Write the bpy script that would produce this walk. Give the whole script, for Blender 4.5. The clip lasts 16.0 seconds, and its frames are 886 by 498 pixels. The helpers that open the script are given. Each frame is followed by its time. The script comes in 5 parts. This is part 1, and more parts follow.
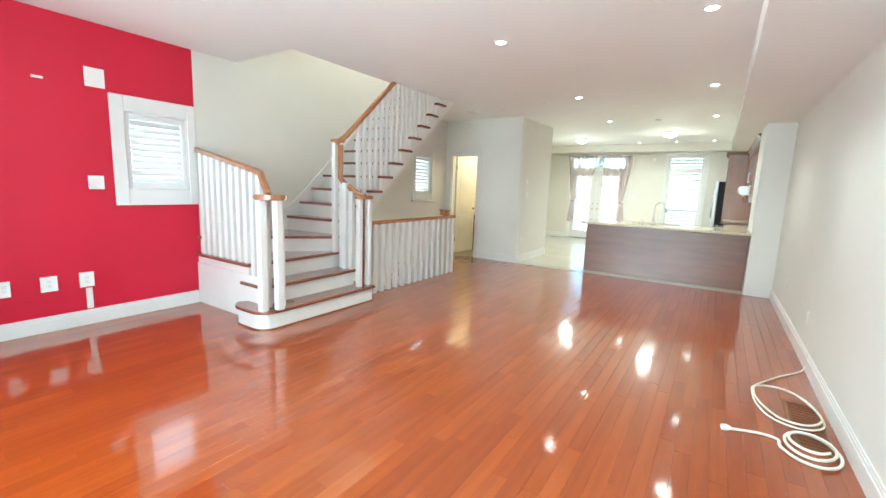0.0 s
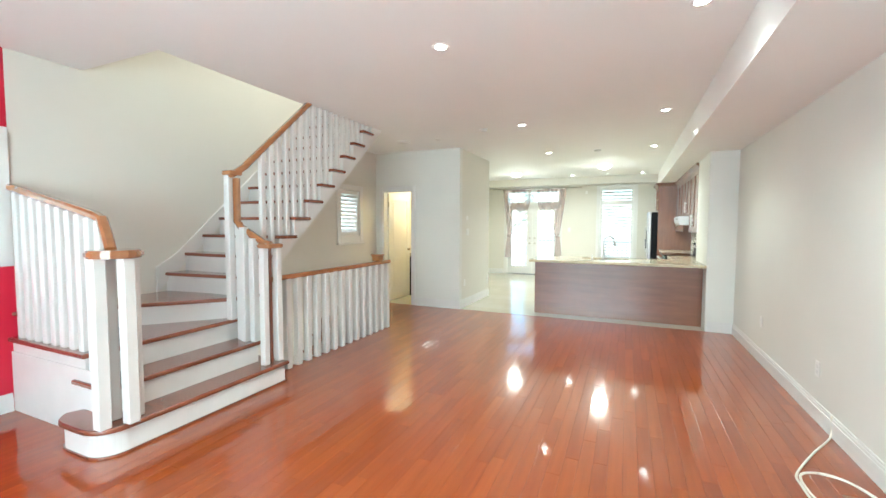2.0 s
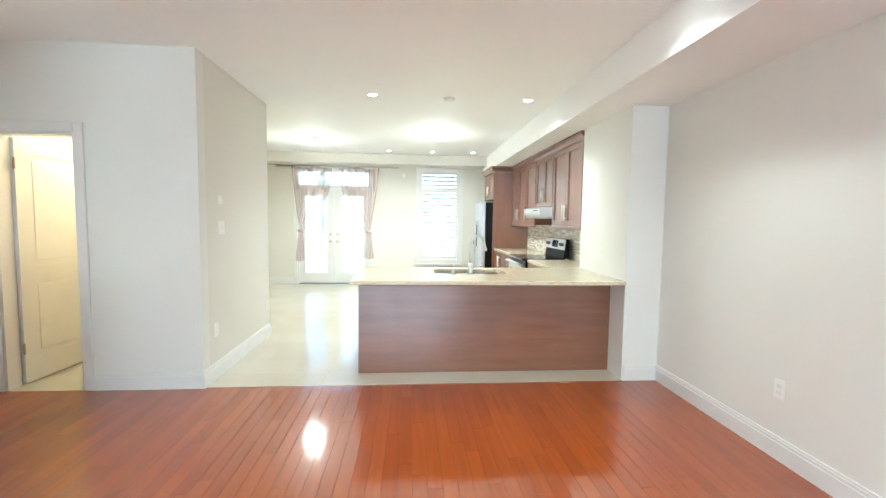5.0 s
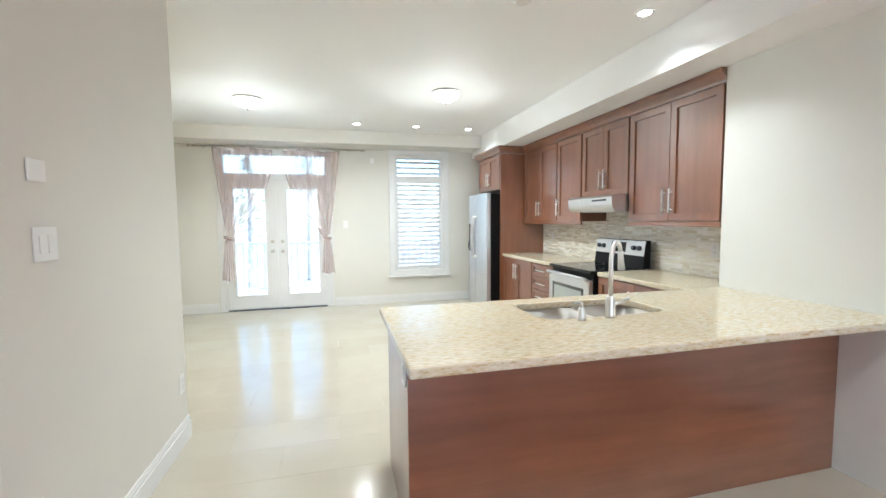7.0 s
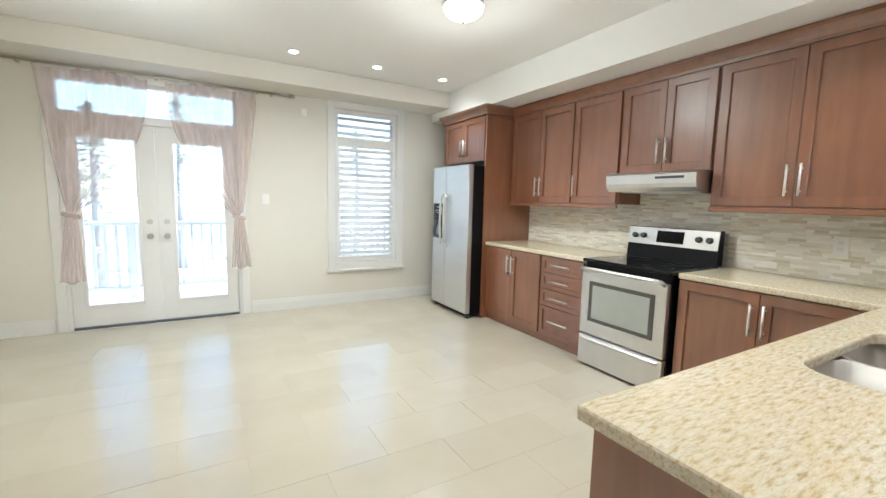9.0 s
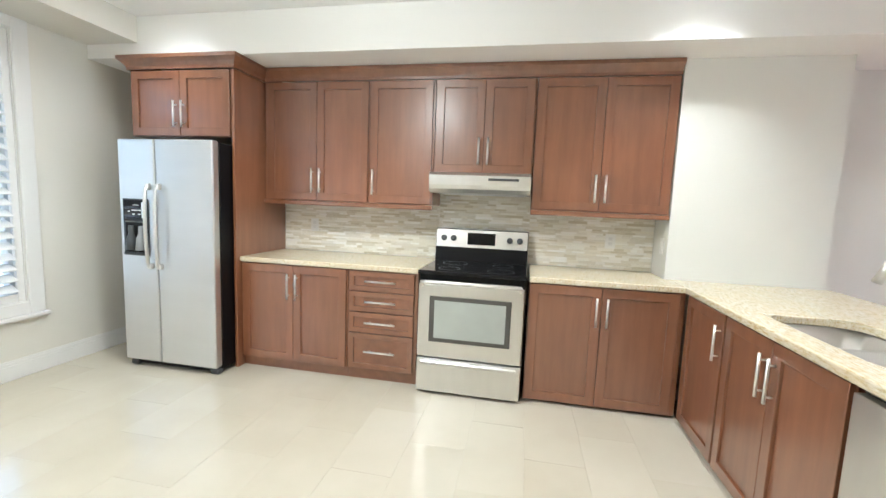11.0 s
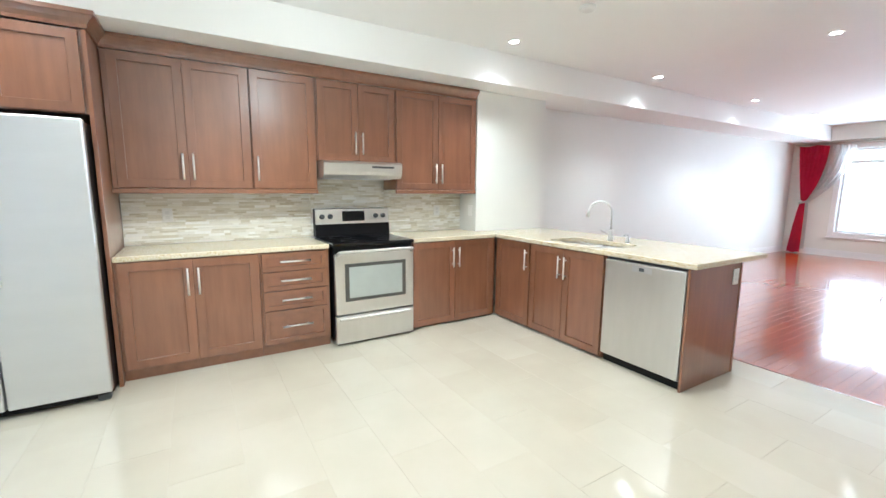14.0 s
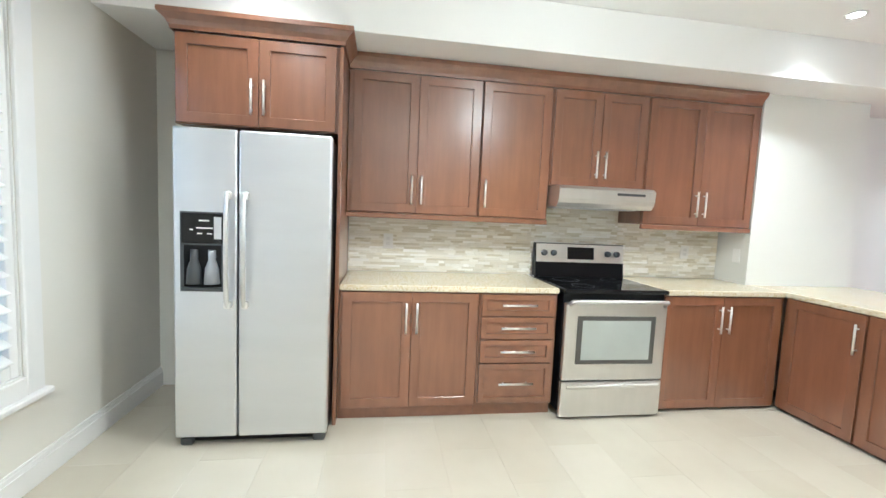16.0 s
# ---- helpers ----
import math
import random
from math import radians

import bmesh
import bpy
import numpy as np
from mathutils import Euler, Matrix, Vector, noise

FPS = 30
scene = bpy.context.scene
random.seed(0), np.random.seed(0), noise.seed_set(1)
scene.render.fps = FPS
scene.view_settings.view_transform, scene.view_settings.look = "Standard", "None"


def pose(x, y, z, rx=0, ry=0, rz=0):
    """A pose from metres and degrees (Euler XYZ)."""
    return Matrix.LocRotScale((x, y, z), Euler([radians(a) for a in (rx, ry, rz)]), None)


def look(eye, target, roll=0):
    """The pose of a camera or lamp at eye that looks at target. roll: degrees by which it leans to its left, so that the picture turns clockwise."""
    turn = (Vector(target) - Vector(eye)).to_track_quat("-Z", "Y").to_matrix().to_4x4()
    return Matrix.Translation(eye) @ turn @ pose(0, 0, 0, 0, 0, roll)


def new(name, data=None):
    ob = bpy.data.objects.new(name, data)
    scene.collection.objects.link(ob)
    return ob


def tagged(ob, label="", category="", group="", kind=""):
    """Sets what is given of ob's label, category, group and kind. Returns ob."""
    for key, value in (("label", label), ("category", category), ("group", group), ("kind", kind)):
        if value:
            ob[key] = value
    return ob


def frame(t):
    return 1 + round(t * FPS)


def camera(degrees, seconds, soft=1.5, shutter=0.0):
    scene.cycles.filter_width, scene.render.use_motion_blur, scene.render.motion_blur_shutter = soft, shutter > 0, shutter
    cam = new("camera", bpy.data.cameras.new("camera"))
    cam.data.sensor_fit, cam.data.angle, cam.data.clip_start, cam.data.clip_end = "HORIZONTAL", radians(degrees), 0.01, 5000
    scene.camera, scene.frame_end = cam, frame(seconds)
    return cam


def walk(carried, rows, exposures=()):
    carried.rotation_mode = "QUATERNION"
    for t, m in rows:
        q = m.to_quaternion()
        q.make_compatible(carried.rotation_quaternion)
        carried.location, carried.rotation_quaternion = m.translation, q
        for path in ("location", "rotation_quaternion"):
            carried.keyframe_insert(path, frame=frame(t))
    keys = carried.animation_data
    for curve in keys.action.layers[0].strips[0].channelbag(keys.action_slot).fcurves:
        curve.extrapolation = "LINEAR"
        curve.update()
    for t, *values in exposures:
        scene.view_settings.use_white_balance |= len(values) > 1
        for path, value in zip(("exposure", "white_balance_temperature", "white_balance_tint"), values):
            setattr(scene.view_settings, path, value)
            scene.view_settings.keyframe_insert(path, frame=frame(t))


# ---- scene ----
cam = camera(93.9, 16.0, soft=1.5)
METRES, EYE, TILT, LEAN, TURN = 13.2, 1.41, 0.0, 0.0, 33.3
ROWS = [
    (0.0, 0.0, 0.0, 0.0, 0.31, -8.51, -2.09),
    (0.5, -0.0094, 0.0, 0.001, -12.79, -7.69, -0.57),
    (1.0, -0.0071, 0.0183, 0.0019, -17.29, -5.84, 0.79),
    (1.5, -0.0026, 0.0449, 0.0029, -14.44, -4.28, 0.66),
    (2.0, -0.0014, 0.0755, 0.0024, -9.29, -3.24, -0.22),
    (2.5, 0.0067, 0.11, 0.0014, -4.38, -4.58, -1.0),
    (3.0, 0.0194, 0.1526, 0.0007, -11.5, -5.59, -2.95),
    (3.5, 0.0312, 0.1962, 0.0012, -21.49, -4.57, 0.08),
    (4.0, 0.0452, 0.2326, 0.0022, -25.53, -5.06, 0.33),
    (4.5, 0.0564, 0.2731, 0.0037, -34.25, -3.78, -1.42),
    (5.0, 0.0686, 0.3091, 0.0015, -37.81, -4.03, -0.83),
    (7.5, 0.1238, 0.5176, -0.0009, -49.24, -3.87, -0.48),
    (8.0, 0.1331, 0.5539, -0.0015, -50.97, -3.91, -2.49),
    (8.5, 0.1385, 0.5832, -0.0022, -59.64, -5.44, -1.59),
    (9.0, 0.1520, 0.6062, -0.0035, -63.25, -6.59, -1.31),
    (9.5, 0.1656, 0.6332, -0.0037, -75.36, -6.92, -2.38),
    (12.0, 0.2441, 0.7618, 0.0001, -123.5, -6.98, -0.25),
    (12.5, 0.2436, 0.7849, -0.0027, -126.17, -7.93, 1.36),
    (13.0, 0.2456, 0.8075, -0.0023, -141.52, -9.49, 0.97),
    (13.5, 0.2481, 0.829, -0.0025, -157.17, -9.2, 0.18),
    (14.0, 0.2499, 0.8498, -0.0021, -154.23, -8.23, -0.4),
    (14.5, 0.2656, 0.8632, -0.0022, -143.47, -7.07, -2.34),
    (15.0, 0.2855, 0.8651, -0.0005, -136.21, -5.44, -3.34),
    (15.5, 0.3028, 0.8538, -0.0007, -127.4, -4.4, -3.15),
    (16.0, 0.3152, 0.83, -0.002, -131.75, -4.88, -2.56),
]
EXPOSURES = [(0.0, 2.76, 5650, -7), (1.0, 2.66, 5650, -7), (2.0, 2.8, 5650, -7), (3.0, 3.0, 5600, -9), (4.0, 3.04, 5500, -7), (5.0, 2.97, 5500, -3), (7.5, 2.52, 5400, 4), (8.5, 2.44, 5500, 4), (9.5, 2.38, 5750, 4), (12.0, 2.94, 5350, 4), (14.0, 2.8, 5300, 2), (16.0, 2.85, 5350, 3)]
walk(cam, [(t, pose(0, 0, EYE, TILT, LEAN, TURN) @ pose(METRES * x, METRES * y, METRES * z, 90 + pitch, roll, yaw)) for t, x, y, z, yaw, pitch, roll in ROWS], EXPOSURES)
FRONT_W, STAIR_W, SIDE_W, POT, BULB = 21, 8, 0.5, 1.2, 0.85

# ---- world, sun, large lights ----
world = bpy.data.worlds.new("sky")
scene.world = world
world.use_nodes = True
sky = world.node_tree.nodes.new("ShaderNodeTexSky")
sky.sky_type = "NISHITA"
sky.sun_disc = False
sky.sun_elevation, sky.sun_rotation = radians(40), radians(90)
world.node_tree.nodes["Background"].inputs[1].default_value = 0.10
world.node_tree.links.new(sky.outputs[0], world.node_tree.nodes["Background"].inputs[0])
sun_data = bpy.data.lights.new("sun", "SUN")
sun_data.energy, sun_data.angle, sun_data.color = 2.6, radians(0.6), (1.0, 0.95, 0.88)
sun = new("sun", sun_data)
sun.matrix_world = look((30, 0, 25), (0, 0, 0))


def area_lamp(name, at, target, w, h, watts, color=(0.93, 0.97, 1.0)):
    """An area lamp: daylight that comes in by one window, and the stairwell's added fill."""
    data = bpy.data.lights.new(name, "AREA")
    data.shape, data.size, data.size_y, data.energy, data.color = "RECTANGLE", w, h, watts, color
    ob = new(name, data)
    ob.matrix_world = look(at, target)
    return ob


area_lamp("front_window_light", (-1.82, -0.78, 1.4), (-1.82, 6, 1.0), 3.3, 1.7, FRONT_W)
# added fill high in the stairwell, no window or fixture there
area_lamp("stair_fill", (-4.3, 5.0, 4.7), (-4.4, 4.0, 1.0), 0.8, 2.5, STAIR_W, (1.0, 0.89, 0.79))
area_lamp("side_window_light", (-4.99, 2.01, 1.65), (0, 2.01, 1.2), 0.45, 0.6, SIDE_W)
area_lamp("landing_window_light", (-4.99, 6.61, 1.65), (0, 6.61, 1.2), 0.45, 0.65, SIDE_W)


# ---- materials ----
def nodes_of(name):
    m = bpy.data.materials.new(name)
    m.use_nodes = True
    nt = m.node_tree
    return m, nt, nt.nodes["Principled BSDF"]


def position(nt, scale=(1, 1, 1)):
    geo = nt.nodes.new("ShaderNodeNewGeometry")
    mp = nt.nodes.new("ShaderNodeMapping")
    mp.inputs["Scale"].default_value = scale
    nt.links.new(geo.outputs["Position"], mp.inputs["Vector"])
    return mp.outputs["Vector"]


def noise_of(nt, vec, scale, detail=4.0, rough=0.55):
    n = nt.nodes.new("ShaderNodeTexNoise")
    n.inputs["Scale"].default_value, n.inputs["Detail"].default_value, n.inputs["Roughness"].default_value = scale, detail, rough
    nt.links.new(vec, n.inputs["Vector"])
    return n.outputs["Fac"]


def ramp(nt, fac, stops):
    r = nt.nodes.new("ShaderNodeValToRGB")
    e = r.color_ramp.elements
    while len(e) < len(stops):
        e.new(0.5)
    for el, (p, c) in zip(e, stops):
        el.position, el.color = p, (*c, 1)
    nt.links.new(fac, r.inputs["Fac"])
    return r.outputs["Color"]


def mixed(nt, fac, a, b, blend="MIX"):
    m = nt.nodes.new("ShaderNodeMix")
    m.data_type, m.blend_type = "RGBA", blend
    for sock, v in ((m.inputs[0], fac), (m.inputs[6], a), (m.inputs[7], b)):
        if isinstance(v, (int, float)):
            sock.default_value = v
        elif isinstance(v, tuple):
            sock.default_value = (*v, 1)
        else:
            nt.links.new(v, sock)
    return m.outputs[2]


def bump(nt, bsdf, height, strength, dist=0.01):
    b = nt.nodes.new("ShaderNodeBump")
    b.inputs["Strength"].default_value, b.inputs["Distance"].default_value = strength, dist
    nt.links.new(height, b.inputs["Height"])
    nt.links.new(b.outputs["Normal"], bsdf.inputs["Normal"])


def rough_from(nt, bsdf, fac, lo, hi):
    r = nt.nodes.new("ShaderNodeMapRange")
    r.inputs["To Min"].default_value, r.inputs["To Max"].default_value = lo, hi
    nt.links.new(fac, r.inputs["Value"])
    nt.links.new(r.outputs["Result"], bsdf.inputs["Roughness"])


def plain(name, color, rough=0.5, metal=0.0, var=0.06, scale=3.0, grain=90.0, relief=0.06, stretch=(1, 1, 1), coat=0.0, gloss=0.5):
    """A painted, plastic or metal surface: two scales of unevenness in colour, gloss and relief."""
    m, nt, b = nodes_of(name)
    v = position(nt, stretch)
    big, fine = noise_of(nt, v, scale, 3.0), noise_of(nt, v, grain, 3.0)
    dark, light = tuple(c * (1 - var) for c in color), tuple(min(1.0, c * (1 + var * 0.6)) for c in color)
    col = ramp(nt, big, [(0.3, dark), (0.7, light)])
    col = mixed(nt, var, col, mixed(nt, fine, dark, light), "MIX")
    nt.links.new(col, b.inputs["Base Color"])
    b.inputs["Metallic"].default_value, b.inputs["Coat Weight"].default_value = metal, coat
    b.inputs["Specular IOR Level"].default_value = gloss
    rough_from(nt, b, big, max(0.02, rough * 0.85), min(1.0, rough * 1.15))
    if relief:
        bump(nt, b, fine, relief, 0.004)
    return m


def piece_random(nt, island):
    if island:
        return nt.nodes.new("ShaderNodeNewGeometry").outputs["Random Per Island"]
    return nt.nodes.new("ShaderNodeObjectInfo").outputs["Random"]


def plank_wood(name, island=False):
    """Glossy red-brown hardwood strip flooring, each strip of its own tone."""
    m, nt, b = nodes_of(name)
    r = piece_random(nt, island)
    v = position(nt, (1.0, 0.06, 1.0))
    add = nt.nodes.new("ShaderNodeVectorMath")
    add.operation = "MULTIPLY_ADD"
    add.inputs[1].default_value = (7.3, 11.1, 5.7)
    nt.links.new(r, add.inputs[0])
    nt.links.new(v, add.inputs[2])
    grain, fine = noise_of(nt, add.outputs[0], 26.0, 5.0), noise_of(nt, add.outputs[0], 140.0, 3.0)
    tone = ramp(nt, r, [(0.0, (0.262, 0.048, 0.004)), (0.35, (0.29, 0.057, 0.005)), (0.7, (0.325, 0.069, 0.006)), (1.0, (0.272, 0.051, 0.004))])
    dark = mixed(nt, 1.0, tone, (0.84, 0.78, 0.75), "MULTIPLY")
    col = mixed(nt, ramp(nt, grain, [(0.35, (0, 0, 0)), (0.7, (1, 1, 1))]), dark, tone)
    nt.links.new(col, b.inputs["Base Color"])
    wear = noise_of(nt, position(nt), 1.3, 4.0)
    rough_from(nt, b, mixed(nt, 0.3, wear, fine), 0.32, 0.42)
    b.inputs["Specular IOR Level"].default_value = 0.12
    b.inputs["Coat Weight"].default_value, b.inputs["Coat Roughness"].default_value = 1.0, 0.08
    b.inputs["Coat IOR"].default_value = 1.8
    return m


def cabinet_wood(name, dark_c, light_c, axis=2, rough=0.3):
    m, nt, b = nodes_of(name)
    s = [9.0, 9.0, 9.0]
    s[axis] = 0.9
    v = position(nt, tuple(s))
    grain, fine = noise_of(nt, v, 1.6, 5.0, 0.62), noise_of(nt, v, 14.0, 3.0)
    r = piece_random(nt, False)
    cloud = noise_of(nt, position(nt), 2.4, 3.0)
    tone = ramp(nt, grain, [(0.15, dark_c), (0.85, light_c)])
    tone = mixed(nt, ramp(nt, cloud, [(0.3, (0, 0, 0)), (0.7, (0.5, 0.5, 0.5))]), tone, mixed(nt, 1.0, tone, (0.74, 0.66, 0.62), "MULTIPLY"))
    tone = mixed(nt, r, tone, mixed(nt, 1.0, tone, (1.16, 1.12, 1.1), "MULTIPLY"))
    nt.links.new(tone, b.inputs["Base Color"])
    rough_from(nt, b, cloud, rough * 0.85, rough * 1.2)
    b.inputs["Coat Weight"].default_value, b.inputs["Coat Roughness"].default_value = 1.0, 0.22
    b.inputs["Coat IOR"].default_value = 1.66
    bump(nt, b, fine, 0.05, 0.002)
    return m


def granite(name):
    m, nt, b = nodes_of(name)
    v = position(nt, (0.55, 2.3, 2.0))
    flecks, veins, fine = noise_of(nt, v, 44.0, 4.0, 0.62), noise_of(nt, v, 9.0, 4.0), noise_of(nt, v, 120.0, 3.0)
    col = ramp(nt, flecks, [(0.22, (0.24, 0.16, 0.07)), (0.36, (0.47, 0.36, 0.19)), (0.46, (0.60, 0.53, 0.38)), (0.68, (0.70, 0.66, 0.56))])
    col = mixed(nt, ramp(nt, veins, [(0.4, (0, 0, 0)), (0.75, (0.45, 0.45, 0.45))]), col, (0.64, 0.51, 0.30))
    col = mixed(nt, ramp(nt, fine, [(0.36, (0.45, 0.45, 0.45)), (0.46, (0, 0, 0))]), col, (0.46, 0.38, 0.27))
    nt.links.new(col, b.inputs["Base Color"])
    rough_from(nt, b, fine, 0.08, 0.18)
    b.inputs["Specular IOR Level"].default_value = 0.8
    return m


def tile_stone(name):
    m, nt, b = nodes_of(name)
    r = piece_random(nt, False)
    v = position(nt)
    cloud, fine = noise_of(nt, v, 2.2, 5.0), noise_of(nt, v, 70.0, 3.0)
    col = ramp(nt, cloud, [(0.3, (0.49, 0.45, 0.365)), (0.7, (0.53, 0.49, 0.405))])
    col = mixed(nt, r, col, mixed(nt, 1.0, col, (0.94, 0.93, 0.91), "MULTIPLY"))
    nt.links.new(col, b.inputs["Base Color"])
    rough_from(nt, b, cloud, 0.10, 0.16)
    b.inputs["Specular IOR Level"].default_value = 1.0
    bump(nt, b, fine, 0.02, 0.002)
    return m


def mosaic(name):
    m, nt, b = nodes_of(name)
    r = piece_random(nt, True)
    col = ramp(nt, r, [(0.0, (0.56, 0.49, 0.34)), (0.2, (0.88, 0.86, 0.79)), (0.42, (0.66, 0.60, 0.46)), (0.6, (0.94, 0.93, 0.90)), (0.8, (0.74, 0.69, 0.56)), (1.0, (0.93, 0.92, 0.87))])
    fine = noise_of(nt, position(nt), 60.0, 3.0)
    col = mixed(nt, 0.15, col, mixed(nt, fine, (0.5, 0.43, 0.3), (0.85, 0.8, 0.7)))
    nt.links.new(col, b.inputs["Base Color"])
    rough_from(nt, b, r, 0.1, 0.4)
    return m


def glow(name, color, strength):
    m, nt, b = nodes_of(name)
    b.inputs["Base Color"].default_value = (*color, 1)
    b.inputs["Emission Color"].default_value = (*color, 1)
    b.inputs["Emission Strength"].default_value = strength
    return m


def clear_glass(name):
    m, nt, b = nodes_of(name)
    b.inputs["Base Color"].default_value = (0.97, 0.99, 0.98, 1)
    b.inputs["Roughness"].default_value, b.inputs["Transmission Weight"].default_value, b.inputs["IOR"].default_value = 0.0, 1.0, 1.45
    return m


def sheer(name, color, clear):
    """Thin woven cloth that lets light and view through."""
    m, nt, b = nodes_of(name)
    out = nt.nodes["Material Output"]
    tr, tl, mx, mx2, df = (nt.nodes.new("ShaderNodeBsdf" + k) if "Mix" not in k else nt.nodes.new("ShaderNodeMixShader") for k in ("Transparent", "Translucent", "Mix", "Mix2", "Diffuse"))
    weave = noise_of(nt, position(nt, (1, 1, 0.15)), 40.0, 3.0)
    col = ramp(nt, weave, [(0.3, tuple(c * 0.85 for c in color)), (0.7, color)])
    nt.links.new(col, tl.inputs["Color"])
    nt.links.new(col, df.inputs["Color"])
    mx.inputs[0].default_value = 0.5
    nt.links.new(df.outputs[0], mx.inputs[1])
    nt.links.new(tl.outputs[0], mx.inputs[2])
    mx2.inputs[0].default_value = clear
    nt.links.new(mx.outputs[0], mx2.inputs[1])
    nt.links.new(tr.outputs[0], mx2.inputs[2])
    nt.links.new(mx2.outputs[0], out.inputs["Surface"])
    return m


WALL = plain("wall_paint_cream", (0.70, 0.675, 0.61), 0.6, var=0.03, scale=1.1, relief=0.05, grain=160)
WALL_WHITE = plain("wall_paint_pale", (0.735, 0.73, 0.685), 0.55, var=0.03, scale=1.1, relief=0.05, grain=160)
RED = plain("wall_paint_red", (0.55, 0.006, 0.036), 0.45, var=0.08, scale=1.6, relief=0.06, grain=150)
CEIL = plain("ceiling_paint", (0.85, 0.845, 0.825), 0.7, var=0.02, scale=0.8, relief=0.06, grain=200)
TRIM = plain("white_trim_paint", (0.73, 0.72, 0.70), 0.32, var=0.03, scale=4.0, relief=0.02)
STAIR_WHITE = plain("stair_white_paint", (0.72, 0.705, 0.675), 0.3, var=0.04, scale=5.0, relief=0.02)
YELLOW = plain("wall_paint_yellow", (0.72, 0.52, 0.16), 0.55, var=0.05, scale=1.5)
PLANK, PLANK_FAR = plank_wood("hardwood_strip"), plank_wood("hardwood_strip_far", True)
SUBFLOOR = plain("dark_joint", (0.15, 0.035, 0.01), 0.5)
RAIL = cabinet_wood("oak_handrail", (0.26, 0.10, 0.03), (0.42, 0.18, 0.065), 1, 0.22)
TREAD = cabinet_wood("stained_tread", (0.16, 0.045, 0.022), (0.27, 0.085, 0.04), 0, 0.25)
CHERRY = cabinet_wood("cherry_cabinet", (0.155, 0.057, 0.026), (0.250, 0.105, 0.050), 2, 0.34)
CHERRY_H = cabinet_wood("cherry_cabinet_panel", (0.155, 0.057, 0.026), (0.250, 0.105, 0.050), 0, 0.34)
GRANITE, TILE, GROUT = granite("cream_granite"), tile_stone("cream_floor_tile"), plain("tile_joint", (0.50, 0.46, 0.38), 0.35)
MOSAIC, BS_GROUT = mosaic("strip_mosaic"), plain("mosaic_joint", (0.80, 0.77, 0.68), 0.8)
STEEL = plain("brushed_steel", (0.70, 0.71, 0.73), 0.40, 1.0, var=0.03, scale=1.5, grain=30, relief=0.0, stretch=(1, 1, 6))
STEEL_SOFT = plain("satin_steel", (0.70, 0.69, 0.67), 0.36, 1.0, var=0.04, scale=2.0, grain=40, relief=0.0, stretch=(6, 6, 1))
SINK_STEEL = plain("worn_sink_steel", (0.50, 0.48, 0.44), 0.52, 1.0, var=0.08, scale=6.0, grain=60, relief=0.0)
CHROME = plain("chrome", (0.75, 0.75, 0.76), 0.14, 1.0, var=0.03, relief=0.0)
BLACK = plain("black_enamel", (0.004, 0.004, 0.005), 0.35, var=0.2, scale=5, relief=0.0, gloss=0.2)
BLACK_GLASS = plain("black_glass", (0.005, 0.005, 0.006), 0.08, var=0.2, relief=0.0, gloss=0.35)
# the oven glass has the room's pale reflection in its base colour
OVEN_GLASS_SHEEN = plain("oven_window_glass_sheen", (0.36, 0.38, 0.35), 0.10, var=0.1, relief=0.0, coat=0.6)
GREY_PLASTIC = plain("dark_grey_plastic", (0.06, 0.065, 0.07), 0.4)
OVEN_FRAME = plain("oven_window_border", (0.075, 0.07, 0.062), 0.2, var=0.1, relief=0.0)
MID_GREY = plain("grey_plastic", (0.30, 0.31, 0.33), 0.35, relief=0.0)
PLATE = plain("white_plastic", (0.82, 0.81, 0.78), 0.35, var=0.03, relief=0.0)
CABLE = plain("cream_cable", (0.78, 0.74, 0.64), 0.45, var=0.05)
BRASS_VENT = plain("brown_vent_metal", (0.22, 0.10, 0.04), 0.4, 0.4, var=0.15)
HANDLE = plain("satin_nickel", (0.82, 0.81, 0.79), 0.34, 1.0, var=0.03, relief=0.0)
KNOB = plain("antique_brass", (0.35, 0.28, 0.18), 0.3, 1.0)
ROD = plain("brushed_nickel", (0.55, 0.52, 0.46), 0.35, 1.0)
VOILE = sheer("pink_voile", (0.80, 0.64, 0.62), 0.58)
WHITE_VOILE = sheer("white_voile", (0.85, 0.84, 0.82), 0.3)
RED_VOILE = sheer("red_curtain", (0.78, 0.025, 0.10), 0.06)
GLASS = clear_glass("window_glass")
LAMP = glow("lamp_glow", (1.0, 0.95, 0.86), 8.0)
DOME = glow("dome_glass_glow", (1.0, 0.92, 0.76), 1.1)
DECK = plain("deck_boards_snowy", (0.80, 0.80, 0.80), 0.7, var=0.06, scale=2.0)
DECK_RAIL = plain("deck_rail_wood", (0.50, 0.50, 0.51), 0.6, var=0.1)
GROUND = plain("garden_ground", (0.70, 0.70, 0.70), 0.9, var=0.15, scale=0.5, relief=0.2)
LEAF = plain("conifer_green", (0.52, 0.54, 0.48), 0.7, var=0.4, scale=3.0)
BARK = plain("bark", (0.42, 0.40, 0.38), 0.9, var=0.3)


# ---- building helpers ----
def world_of(ob):
    m = Matrix.Identity(4)
    while ob:
        m = (ob.matrix_parent_inverse @ ob.matrix_basis if ob.parent else ob.matrix_basis) @ m
        ob = ob.parent
    return m


